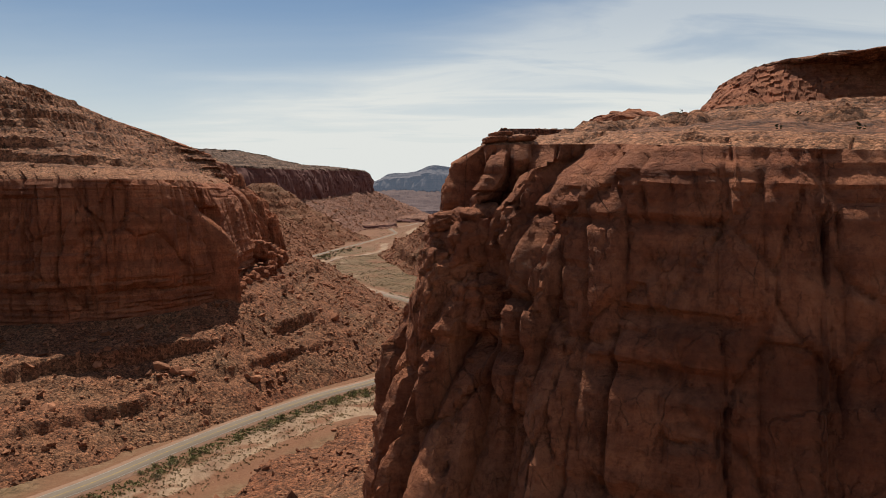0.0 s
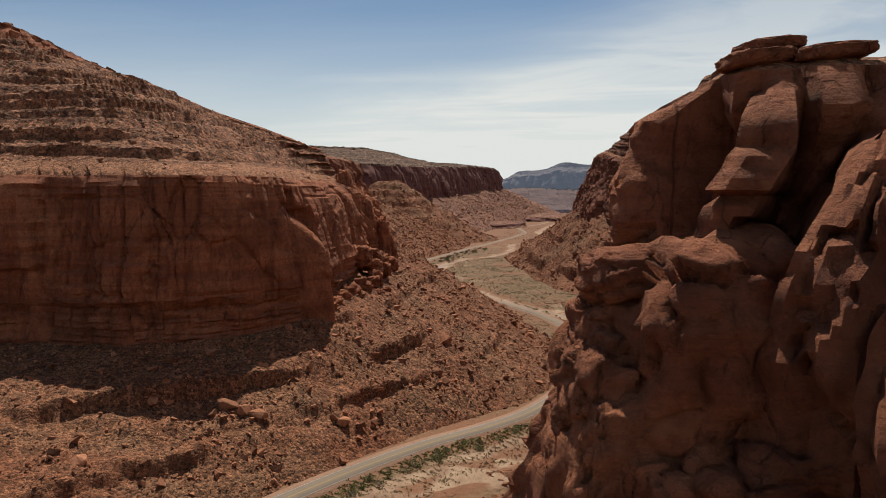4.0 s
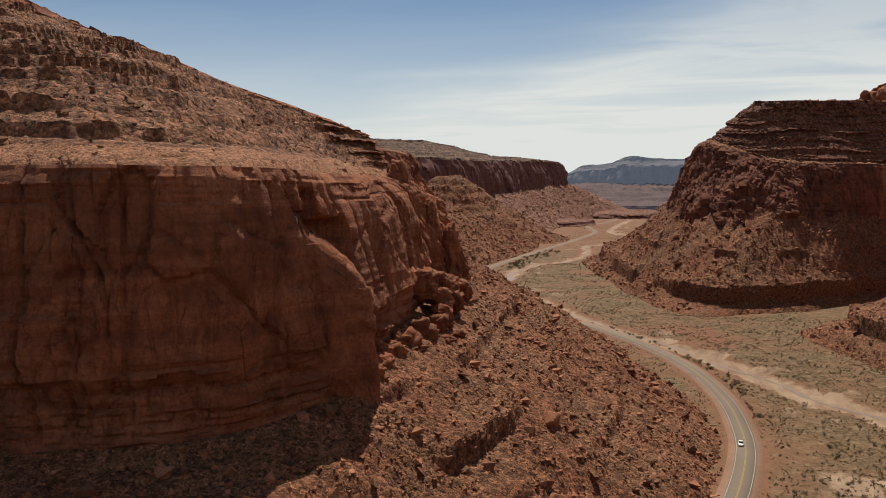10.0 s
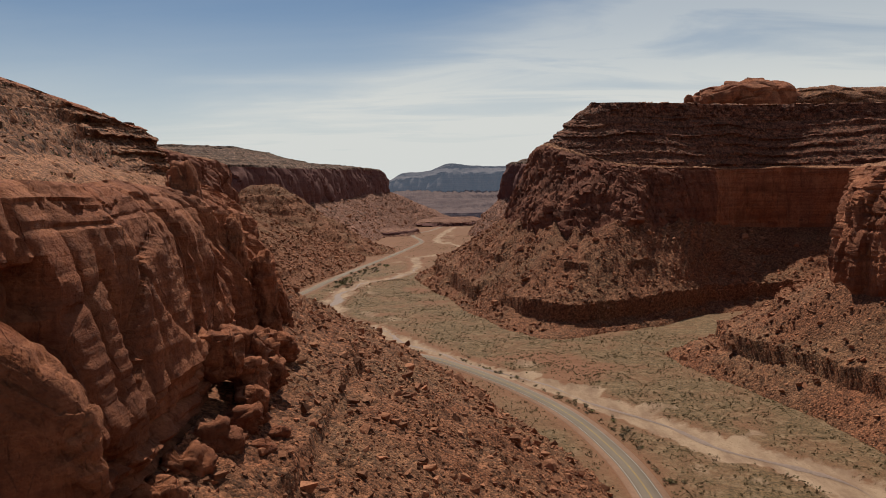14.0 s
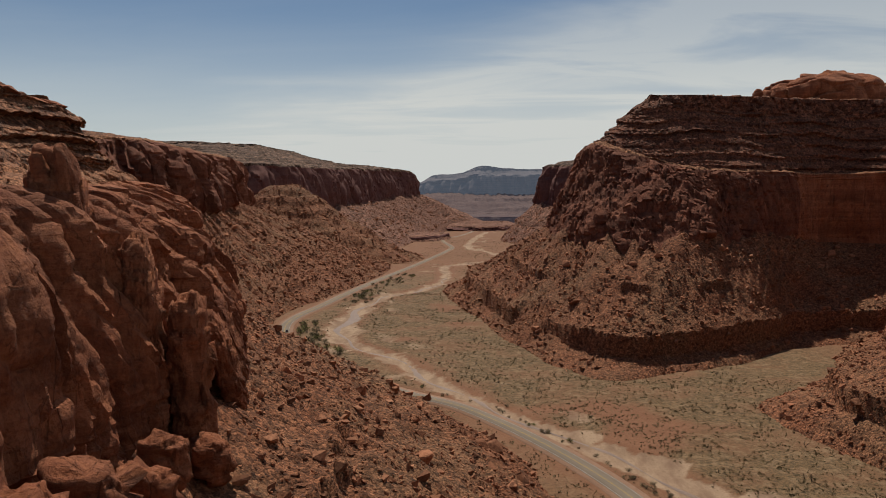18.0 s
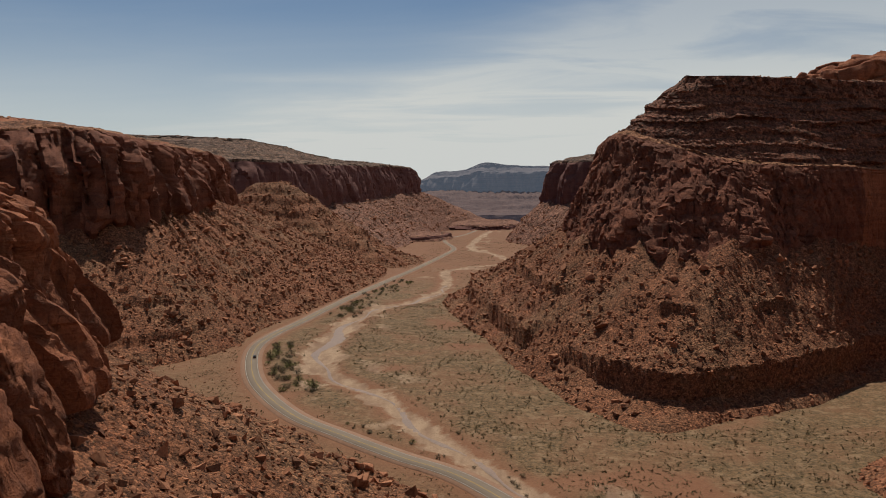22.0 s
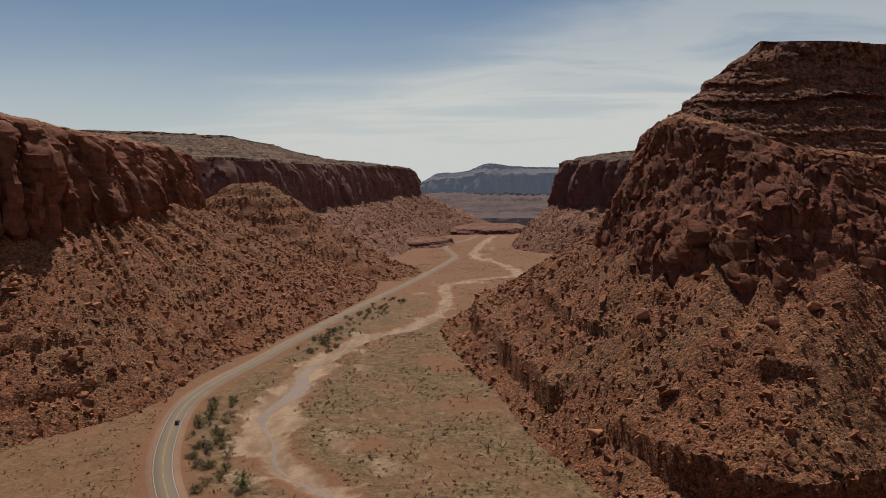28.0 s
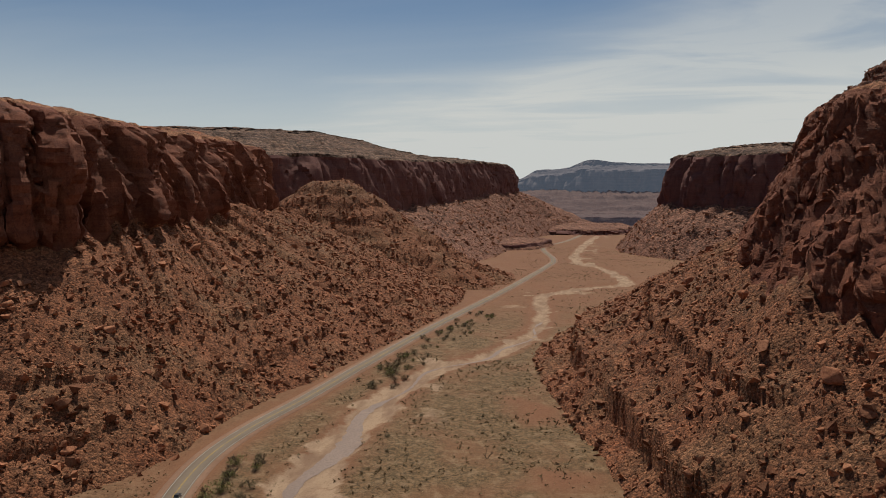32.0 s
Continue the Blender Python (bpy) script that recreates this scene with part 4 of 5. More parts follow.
GROUND = mat("valley_soil", (0.285, 0.145, 0.080), (0.19, 0.094, 0.054), (0.33, 0.178, 0.100), bump=0.6, bump_size=0.6, extra=ground_tones)
ground = tagged(link_mesh("ground", GP, grid_faces(len(gx), len(gy)), GROUND), "red soil valley floor with dry grass and pale wash", "ground", kind="structure")
gp3 = np.stack([GP[:, 0], GP[:, 1], 0 * gz], 1)
flats = (1 - 0.75 * sstep((GP[:, 1] - 1180) / 250)) * sstep((fbm(gp3, 60, 3, seed=330) + 0.75) / 0.5) * (1 - np.exp(-(np.maximum(dr - 4, 0) / 7) ** 2)) * sstep((dw - 6) / 12) * np.exp(-(np.maximum(dw - 220, 0) / 60) ** 2)
west_side = GP[:, 0] < np.interp(GP[:, 1], ROADLINE[:, 1], ROADLINE[:, 0]) - 6
flats = flats * np.where(west_side & (GP[:, 1] > 600), 0.55, 1.0)
spill = sstep((fbm(gp3, (26, 26, 26), 3, seed=340) - 0.25) / 0.3) * np.exp(-(dw / 45) ** 2)
wide = wash_width(gp3)
verge = np.exp(-((dr - 19) / 7) ** 2) * (GP[:, 1] < 400) * (GP[:, 0] > np.interp(GP[:, 1], ROADLINE[:, 1], ROADLINE[:, 0])) * np.clip(0.8 + 0.8 * gn(gp3 / 6.0, 347), 0, 1)
sandy = np.clip(0.8 * verge + np.clip(np.clip((wide - dw + 4) / 10, 0, 1) + 0.95 * np.exp(-(((gp3[:, 0] - 42) / 34) ** 2 + ((gp3[:, 1] - 430) / 48) ** 2)) * np.clip(0.75 + 0.9 * gn(gp3 / 14.0, 346), 0, 1), 0, 1) * np.clip(0.9 + 0.5 * gn(gp3 / 5.0, 345), 0.3, 1) + 0.75 * spill * (1 - near), 0, 1)
for nm, val in (("flats", flats), ("sand", sandy)):
    at = ground.data.attributes.new(nm, "FLOAT", "POINT")
    at.data.foreach_set("value", val.astype(np.float32))


def ribbon(name, line, offset, width, lift, material, parent=None):
    """A flat strip with turned-down edges along a line, offset to its right."""
    t = np.gradient(line, axis=0)
    t /= np.linalg.norm(t, axis=1)[:, None]
    right = np.stack([t[:, 1], -t[:, 0]], 1)
    z = valley(line[:, 1]) + lift
    cols = []
    for o, dz in ((-width / 2 - 0.1, -0.5), (-width / 2, 0.0), (0, 0.02), (width / 2, 0.0), (width / 2 + 0.1, -0.5)):
        q = line + right * (offset + o)
        cols.append(np.column_stack([q, z + (dz if width > 1 else min(dz, 0) * 0.1)]))
    P = np.stack(cols, 1)
    return link_mesh(name, P, grid_faces(len(line), 5)[:, ::-1], material, parent)


ASPHALT = mat("grey_asphalt", (0.260, 0.228, 0.180), (0.215, 0.188, 0.148), (0.295, 0.260, 0.206), grain=0.3, rough=0.85, bump=0.15, bump_size=0.1)
SHOULDER = mat("gravel_shoulder", (0.38, 0.245, 0.165), (0.29, 0.178, 0.118), (0.45, 0.30, 0.21), bump=0.4, bump_size=0.3)
WHITE = mat("white_road_paint", (0.50, 0.50, 0.45), (0.36, 0.35, 0.31), (0.56, 0.56, 0.52), bump=0)
YELLOW = mat("yellow_road_paint", (0.55, 0.40, 0.10), (0.45, 0.32, 0.10), (0.60, 0.45, 0.14), bump=0)
road = new("road")
tagged(road, "two-lane grey asphalt road with painted lines", "road", kind="structure")
ribbon("shoulder", ROADLINE, 0, 12.5, 0.25, SHOULDER, road)
ribbon("asphalt", ROADLINE, 0, 7.6, 0.36, ASPHALT, road)
for o in (-3.35, 3.35):
    ribbon("edge_line", ROADLINE, o, 0.16, 0.385, WHITE, road)
for o in (-0.16, 0.16):
    ribbon("centre_line", ROADLINE, o, 0.13, 0.385, YELLOW, road)

# ---- fallen rock ----
def hull_rock(seed, flat=0.7, points=9):
    """An angular block: the hull of random points in a box."""
    r = random.Random(seed)
    bm = bmesh.new()
    sx, sy, sz = 1, r.uniform(0.6, 1), r.uniform(0.45, flat)
    for _ in range(points):
        v = Vector((r.uniform(-1, 1), r.uniform(-1, 1), r.uniform(-1, 1)))
        m = max(abs(c) for c in v)
        v = v / m * r.uniform(0.8, 1.0)
        bm.verts.new((v.x * sx * 0.5, v.y * sy * 0.5, v.z * sz * 0.5))
    res = bmesh.ops.convex_hull(bm, input=bm.verts)
    bmesh.ops.delete(bm, geom=[g for g in res["geom_interior"] if isinstance(g, bmesh.types.BMVert)], context="VERTS")
    loose = [v for v in bm.verts if not v.link_faces]
    bmesh.ops.delete(bm, geom=loose, context="VERTS")
    bmesh.ops.triangulate(bm, faces=bm.faces)
    bm.verts.index_update()
    co = np.array([v.co[:] for v in bm.verts])
    fa = np.array([[v.index for v in f.verts] for f in bm.faces])
    bm.free()
    return co, fa


ROCKS = [hull_rock(k, 0.8, 7) for k in range(14)]
SLABS = [hull_rock(30 + k, 0.5, 7) for k in range(8)]


def turns(n, rng, tilt=0.5):
    """Random turns (n, 3, 3): any heading, a limited tilt."""
    a, b, c = rng.uniform(0, 2 * np.pi, n), rng.normal(0, tilt, n), rng.normal(0, tilt, n)
    ca, sa, cb, sb, cc, sc = np.cos(a), np.sin(a), np.cos(b), np.sin(b), np.cos(c), np.sin(c)
    z, o = np.zeros(n), np.ones(n)
    rz = np.stack([ca, -sa, z, sa, ca, z, z, z, o], 1).reshape(-1, 3, 3)
    rx = np.stack([o, z, z, z, cb, -sb, z, sb, cb], 1).reshape(-1, 3, 3)
    ry = np.stack([cc, z, sc, z, o, z, -sc, z, cc], 1).reshape(-1, 3, 3)
    return rz @ rx @ ry


def strew(name, shapes, places, sizes, material, rng, tilt=0.5, smooth=False):
    """Many small pieces as one mesh."""
    cos, fas, base = [], [], 0
    kind = rng.randint(0, len(shapes), len(places))
    rot = turns(len(places), rng, tilt)
    for k, (co, fa) in enumerate(shapes):
        m = kind == k
        if not m.any():
            continue
        v = np.einsum("nij,vj->nvi", rot[m], co) * sizes[m][:, None, None] + places[m][:, None, :]
        n = m.sum()
        f = fa[None] + (np.arange(n) * len(co))[:, None, None] + base
        cos.append(v.reshape(-1, 3))
        fas.append(f.reshape(-1, fa.shape[1]))
        base += n * len(co)
    return link_mesh(name, np.concatenate(cos), np.concatenate(fas), material, None, smooth)


def on_sheet(key, n, rng, rows=(0.0, 1.0), keep=None):
    """Random places spread evenly over a sheet."""
    S = SHEETS[key]
    a, b = int(rows[0] * (S.shape[1] - 2)), max(int(rows[1] * (S.shape[1] - 2)), 1)
    A, B, C = S[:-1, a:b], S[1:, a:b], S[:-1, a + 1:b + 1]
    area = np.linalg.norm(np.cross(B - A, C - A), axis=2).ravel()
    if keep is not None:
        area = area * keep(A.reshape(-1, 3))
    pick = rng.choice(len(area), n, p=area / area.sum())
    u, w = rng.uniform(size=(n, 1)), rng.uniform(size=(n, 1))
    A, B, C = (x.reshape(-1, 3)[pick] for x in (A, B, C))
    return A + u * (B - A) + w * (C - A)


def clumped(p, size=22, seed=0):
    return np.clip(0.75 + 0.9 * gn(p / float(size), seed), 0.2, 1.5)


rng = np.random.RandomState(5)


def sizes_for(n, lo, hi, power=0.55):
    return np.clip(lo * rng.uniform(0.001, 1, n) ** -power, lo, hi)


def near_band(y0, y1, x0=-260, x1=260):
    return lambda p: ((p[:, 1] > y0) & (p[:, 1] < y1) & (p[:, 0] > x0) & (p[:, 0] < x1)) * clumped(p, 20, 400)


RUBBLE = [("mesa_west", "talus_slope", 27000, 0.65, 4.2, (180, 760)), ("mesa_west", "ledge_slope", 4500, 0.7, 3.0, (300, 700)), ("mesa_west", "bench", 500, 0.5, 2.2, (300, 700)),
          ("mesa_east", "talus_slope", 6000, 0.6, 4.2, (120, 420)), ("mesa_east", "talus_slope", 9000, 0.8, 4.0, (420, 900)), ("mesa_middle", "talus_slope", 15000, 0.9, 4.4, (800, 1250)),
          ("mesa_middle", "ledge_slope", 4000, 0.9, 3.5, (900, 1200)), ("mesa_middle", "cliff_face", 1500, 0.8, 4.0, (890, 1200)), ("mesa_northwest", "talus_slope", 19000, 1.1, 5.5, (830, 1500)),
          ("mesa_east", "ledge_slope", 1500, 0.5, 1.6, (180, 400)), ("mesa_east", "plateau_top", 200, 0.8, 3.0, (400, 800)),
          ("hill", "talus_slope", 7000, 1.5, 6.0, (1300, 1800)), ("mesa_far_east", "talus_slope", 1200, 2.5, 8.0, (1800, 2400)), ("mesa_far_west", "talus_slope", 2200, 2.5, 8.0, (1700, 2900))]
for owner, where, n, lo, hi, (y0, y1) in RUBBLE:
    pl = on_sheet((owner, where), n, rng, keep=near_band(y0, y1, -420, 420))
    sz = sizes_for(n, lo, hi, 0.42)
    flat = where in ("ledge_slope", "bench", "plateau_top")
    pl[:, 2] += sz * (0.02 if flat else 0.12)
    tagged(strew("rubble", SLABS if flat else ROCKS, pl, sz, {"ledge_slope": UPPER, "cliff_face": TOWER}.get(where, ROCK), rng, 0.15 if flat else 0.28), "angular red rock rubble strewn over the slope", "rubble", kind="stuff")

# single boulders that lie on the slopes
ROCKMESH = []
for k in range(8):
    bm = bmesh.new()
    co, fa = hull_rock(50 + k, 0.8, 14)
    vs = [bm.verts.new(c) for c in co]
    for f in fa:
        bm.faces.new([vs[i] for i in f])
    bmesh.ops.bevel(bm, geom=bm.edges[:], offset=0.035, segments=1, affect="EDGES")
    me = bpy.data.meshes.new("boulder")
    bm.to_mesh(me)
    bm.free()
    me.materials.append(ROCK)
    ROCKMESH.append(me)


def boulder(place, size, heading, tilt, k, label="angular red sandstone boulder fallen on the slope", group="boulders on the slope"):
    ob = new("boulder", ROCKMESH[k % len(ROCKMESH)])
    ob.matrix_world = Matrix.Translation(place) @ Euler((tilt, tilt * 0.6, heading)).to_matrix().to_4x4() @ Matrix.Diagonal((size, size, size, 1))
    return tagged(ob, label, "boulder", group)


for owner, n, lo, hi, y0, y1 in (("mesa_west", 110, 2.4, 7.5, 240, 720), ("mesa_east", 30, 2.2, 5.5, 120, 800), ("mesa_middle", 50, 3.0, 8.0, 830, 1150), ("mesa_northwest", 70, 3.0, 9.0, 880, 1350)):
    pl = on_sheet((owner, "talus_slope"), n, rng, (0.05, 0.98), near_band(y0, y1, -420, 260))
    for k, p in enumerate(pl):
        s = lo + (hi - lo) * rng.uniform() ** 3
        boulder((p[0], p[1], p[2] + 0.12 * s), s, rng.uniform(0, 6.3), rng.normal(0, 0.35), rng.randint(0, 8))


def shaped_rock(name, center, ax, ay, az, seed, label, category="rock outcrop", material=None, sub=4, rough=0.10, group="", boxy=0.72):
    """A rounded, jointed rock mass: a sphere drawn out along three axes, cut by joints and courses."""
    bm = bmesh.new()
    bmesh.ops.create_icosphere(bm, subdivisions=sub, radius=1.0)
    co = np.array([v.co[:] for v in bm.verts])
    box = np.sign(co) * np.abs(co) ** boxy
    M = np.array([ax, ay, az], float)
    p = box @ M + np.array(center)
    size = np.linalg.norm(M, axis=1).min()
    n = (co @ M) / (np.linalg.norm(co @ M, axis=1)[:, None] + 1e-9)
    d = jointed(p, np.array([1.1, 1.1, 0.6]) * size, seed, rough * 2.2 * size, rough * 1.3 * size) + rough * size * fbm(p, 0.6 * size, 3, seed=seed + 5)
    p = p + n * d[:, None]
    for v, q in zip(bm.verts, p):
        v.co = q
    for f in bm.faces:
        f.smooth = True
    me = bpy.data.meshes.new(name)
    bm.to_mesh(me)
    bm.free()
    me.materials.append(material or CLIFF)
    return tagged(new(name, me), label, category, group)


shaped_rock("slickrock_dome", (282, 1158, 192), (62, 6, 0), (0, 40, 0), (0, 0, 26), 500, "rounded red slickrock dome standing on the butte", "rock dome", sub=6, rough=0.09, boxy=0.85)
shaped_rock("slickrock_hump", (400, 1190, 186), (98, 20, 0), (0, 60, 0), (0, 0, 28), 503, "low red rock swell on top of the butte", "rock dome", UPPER, sub=6, rough=0.08, boxy=0.85)
shaped_rock("rock_spire", (214, 1153, 192), (5, 0, 0), (0, 5, 0), (0, 0, 12), 505, "small rock spire beside the slickrock dome", "rock spire", sub=4)
# leaning slab on the shaded cliff, with a pale block at its head
shaped_rock("leaning_slab", (-114.7, 380.1, 65.4), (9.0, 5.6, -9.2), (2.6, -3.6, -2.0), (-1.5, 1.5, 20.0), 510, "sunlit orange slab leaning against the cliff", "rock slab", CLIFF, sub=6, rough=0.08, boxy=0.34)
PALE = mat("pale_rock", (0.55, 0.47, 0.42), (0.42, 0.35, 0.30), (0.62, 0.55, 0.50), bump=0.3)
shaped_rock("pale_block", (-124.0, 374.3, 93.3), (1.5, 0.2, 0), (0, 1.3, 0.2), (0, 0, 1.1), 515, "pale block perched above the leaning slab", "boulder", PALE, sub=3)
# outcrop at the foot of the cliff's nose
for k, (x, y, z, s) in enumerate(((-107, 436, 52, 5.5), (-109, 424, 51, 5.0), (-110, 412, 50, 4.8), (-105, 448, 53, 4.0), (-110, 402, 49, 4.5), (-99, 441, 48, 3.2), (-98, 452, 48, 2.6), (-109, 392, 48, 3.6))):
    shaped_rock("outcrop_block", (x, y, z), (s, 0.8, 0), (-0.6, s * 0.85, 0), (0, 0, s * 0.9), 520 + k, "weathered red block at the foot of the cliff", "rock outcrop", CLIFF, sub=4, rough=0.13, group="blocks at the cliff foot")

# blocks that lean on the nose of the near cliff, and the flat caps on its rim
for k, (x, y, z, sx, sy, sz) in enumerate(((0.4, 121, 98.5, 2.6, 3.2, 1.5), (-0.6, 121, 95.6, 2.2, 3.0, 1.7), (-0.8, 118.5, 92.5, 2.6, 3.2, 2.4), (5.0, 118.5, 95.5, 4.6, 5.0, 5.6),
                                           (-0.4, 115.5, 86.5, 2.9, 2.6, 6.2), (7.4, 113.5, 87.0, 4.4, 3.4, 4.4), (3.0, 113.0, 86.0, 2.4, 2.4, 3.6), (-2.6, 118.5, 83.0, 2.4, 3.2, 8.0))):
    shaped_rock("nose_block", (x, y, z), (sx, 0.25 * sx, 0.1 * sx), (-0.2 * sy, sy, 0), (0.12 * sz, 0.1 * sz, sz), 560 + k, "jointed red sandstone block leaning on the cliff's nose", "rock outcrop", CLIFF, sub=5, rough=0.11, group="blocks on the cliff's nose", boxy=0.6)
for k, (x, y, z, sx, sy, sz) in enumerate(((9.0, 127.5, 111.9, 2.2, 2.4, 0.55), (9.8, 128, 112.8, 1.9, 2.0, 0.45), (13.0, 126.5, 112.0, 2.4, 2.2, 0.5))):
    shaped_rock("rim_slab", (x, y, z), (sx, 0.2, 0.08 * sx), (-0.3, sy, 0), (0, 0, sz), 580 + k, "thin flat slab lying on the cliff's rim", "rock slab", CLIFF, sub=4, rough=0.14, group="slabs on the cliff's rim", boxy=0.5)

# towers and fins that stand before the broken end of the western cliff: middle, half sizes, lean
FINS = ((-116.5, 521, 68, 3.6, 5.0, 17, 0.05), (-124, 518, 74, 3.2, 5.0, 22, 0.10), (-137, 517, 86, 5.0, 6.0, 26, 0.16), (-145, 532, 92, 4.0, 5.0, 18, 0.15), (-119, 546, 66, 2.6, 6.0, 11, 0.35),
        (-123, 560, 69, 2.4, 6.5, 12, 0.40), (-129, 576, 72, 2.6, 6.0, 12, 0.40), (-133, 545, 80, 3.0, 5.0, 15, 0.25), (-140, 562, 85, 3.2, 5.0, 15, 0.25))
for k, (x, y, z, sx, sy, sz, lean) in enumerate(FINS):
    shaped_rock("rock_tower", (x, y, z), (sx, 0.3 * sx, 0), (-0.25 * sy, sy, -0.08 * sy), (-lean * sz, 0.06 * sz, sz), 600 + 3 * k, "upright red sandstone tower split from the cliff", "rock tower", CLIFF, sub=5, rough=0.17, group="towers before the cliff's end", boxy=0.62)
for k, (x, y, z, r) in enumerate(((-111, 472, 63, 5.0), (-107, 463, 59, 4.2), (-112, 458, 66, 4.6), (-105, 476, 57, 3.4), (-109, 484, 60, 3.8), (-104, 455, 55, 3.0), (-112, 498, 60, 3.4), (-108, 508, 57, 3.0))):
    shaped_rock("outcrop_block", (x, y, z), (r, 0.2 * r, 0), (-0.2 * r, r, 0), (-0.2 * r, 0, 1.25 * r), 650 + k, "weathered red block at the foot of the cliff", "rock outcrop", CLIFF, sub=4, rough=0.15, group="blocks at the cliff foot", boxy=0.6)

# ---- wet channel in the wash ----
MUD = mat("wet_mud", (0.30, 0.235, 0.195), (0.21, 0.168, 0.145), (0.38, 0.295, 0.235), rough=0.55, bump=0.15, bump_size=0.3)
CHANNEL = WASHLINE + np.stack([3.5 * np.sin(np.arange(len(WASHLINE)) * 0.55), np.zeros(len(WASHLINE))], 1)
sel = (CHANNEL[:, 1] > 480) & (CHANNEL[:, 1] < 1300)
ch, _ = smooth_line(CHANNEL[sel], 3.0)
ct = np.gradient(ch, axis=0)
ct /= np.linalg.norm(ct, axis=1)[:, None]
cr = np.stack([ct[:, 1], -ct[:, 0]], 1)
cw = 0.9 + 1.2 * gn(np.column_stack([ch / 18.0, 0 * ch[:, 0]]), 350) + 3.4 * np.exp(-((ch[:, 1] - 985) / 45) ** 2)
strip = []
cw = np.maximum(cw * (1 + 0.5 * gn(np.column_stack([ch / 5.0, 0 * ch[:, 0]]), 351)), 0.12)
for o in (-1, -0.5, 0, 0.5, 1):
    q = ch + cr * (cw * o)[:, None]
    strip.append(np.column_stack([q, ground_z(q[:, 0], q[:, 1])[0] + 0.10 + 0.05 * (1 - o * o)]))
tagged(link_mesh("stream_bed", np.stack(strip, 1), grid_faces(len(ch), 5)[:, ::-1], MUD), "wet muddy channel in the sandy wash", "stream bed", kind="structure")


# ---- plants ----
def leaf_mat(name, a, b):
    m = bpy.data.materials.new(name)
    m.use_nodes = True
    nt = m.node_tree
    bs = nt.nodes["Principled BSDF"]
    bs.inputs["Roughness"].default_value = 0.8
    bs.inputs["Specular IOR Level"].default_value = 0.15
    info = nt.nodes.new("ShaderNodeNewGeometry")
    mx = nt.nodes.new("ShaderNodeMix")
    mx.data_type = "RGBA"
    mx.inputs[6].default_value, mx.inputs[7].default_value = (*a, 1), (*b, 1)
    nt.links.new(info.outputs["Random Per Island"], mx.inputs[0])
    nt.links.new(mx.outputs[2], bs.inputs["Base Color"])
    return m


SAGE = leaf_mat("sage_leaf", (0.070, 0.056, 0.026), (0.185, 0.140, 0.070))
TAMARISK = leaf_mat("tamarisk_leaf", (0.105, 0.088, 0.048), (0.215, 0.175, 0.100))
GREEN = leaf_mat("spring_leaf", (0.125, 0.125, 0.048), (0.23, 0.215, 0.085))
BROWN = leaf_mat("dry_twig", (0.14, 0.108, 0.072), (0.23, 0.18, 0.115))
JUNIPER = leaf_mat("juniper_leaf", (0.035, 0.042, 0.020), (0.075, 0.075, 0.035))
STRAW = leaf_mat("straw", (0.26, 0.19, 0.10), (0.36, 0.27, 0.15))
BARK = leaf_mat("dark_bark", (0.055, 0.042, 0.034), (0.085, 0.065, 0.05))


def leaf_cloud(seed, n, leaf=0.2, tall=0.8):
    """Leaves on a rough dome of radius 0.5: quads that face every way."""
    r = np.random.RandomState(seed)
    lobes = r.uniform(-0.3, 0.3, (5, 3)) * (1, 1, 0.5) + (0, 0, 0.38 * tall)
    c = lobes[r.randint(0, 5, n)] + r.normal(size=(n, 3)) * (0.15, 0.15, 0.15 * tall)
    c[:, 2] = np.abs(c[:, 2])
    a = r.normal(size=(n, 3))
    a /= np.linalg.norm(a, axis=1)[:, None]
    b = np.cross(a, r.normal(size=(n, 3)))
    b /= np.linalg.norm(b, axis=1)[:, None]
    s = leaf * r.uniform(0.5, 1.0, (n, 1))
    co = np.stack([c - a * s * 0.5, c + b * s * 0.3, c + a * s * 0.5, c - b * s * 0.3], 1).reshape(-1, 3)
    return co, np.arange(n * 4).reshape(-1, 4)


def outside(p, road_gap=7.0, wash_gap=0.0):
    d1, d2 = dist_line(p[:, :2], ROADLINE[::2]), dist_line(p[:, :2], WASHLINE)
    return (d1 > road_gap) & (d2 > wash_gap)


def floor_places(n, x0, x1, y0, y1, clump, seed, road_gap=7.0, wash_gap=9.0, wash_far=170.0):
    p = np.column_stack([rng.uniform(x0, x1, n * 5), rng.uniform(y0, y1, n * 5), np.zeros(n * 5)])
    keep = (rng.uniform(size=len(p)) < np.clip(0.35 + 1.1 * gn(p / clump, seed), 0.05, 1)) & outside(p, road_gap, wash_gap) & (dist_line(p[:, :2], WASHLINE) < wash_far)
    p = p[keep][:n]
    p[:, 2] = ground_z(p[:, 0], p[:, 1])[0]
    return p


SHRUBS = [leaf_cloud(k, 7, 0.55, 0.7) for k in range(5)]
TUFTS = [leaf_cloud(20 + k, 4, 0.7, 0.5) for k in range(4)]
pl = floor_places(12000, -190, 200, 420, 1150, 26.0, 420)
tagged(strew("sagebrush", SHRUBS, pl, rng.uniform(0.4, 1.0, len(pl)) ** 2 * 2.2, SAGE, rng, 0.1), "low grey-green sagebrush on the valley floor", "sagebrush", kind="stuff")
pl = floor_places(8000, -80, 170, 440, 800, 9.0, 425, 8.0, 14.0)
tagged(strew("sagebrush", SHRUBS, pl, rng.uniform(0.5, 1.0, len(pl)) ** 2 * 1.8, SAGE, rng, 0.1), "thick low sagebrush on the near flats", "sagebrush", kind="stuff")
pl = floor_places(13000, -200, 200, 250, 1200, 18.0, 430)
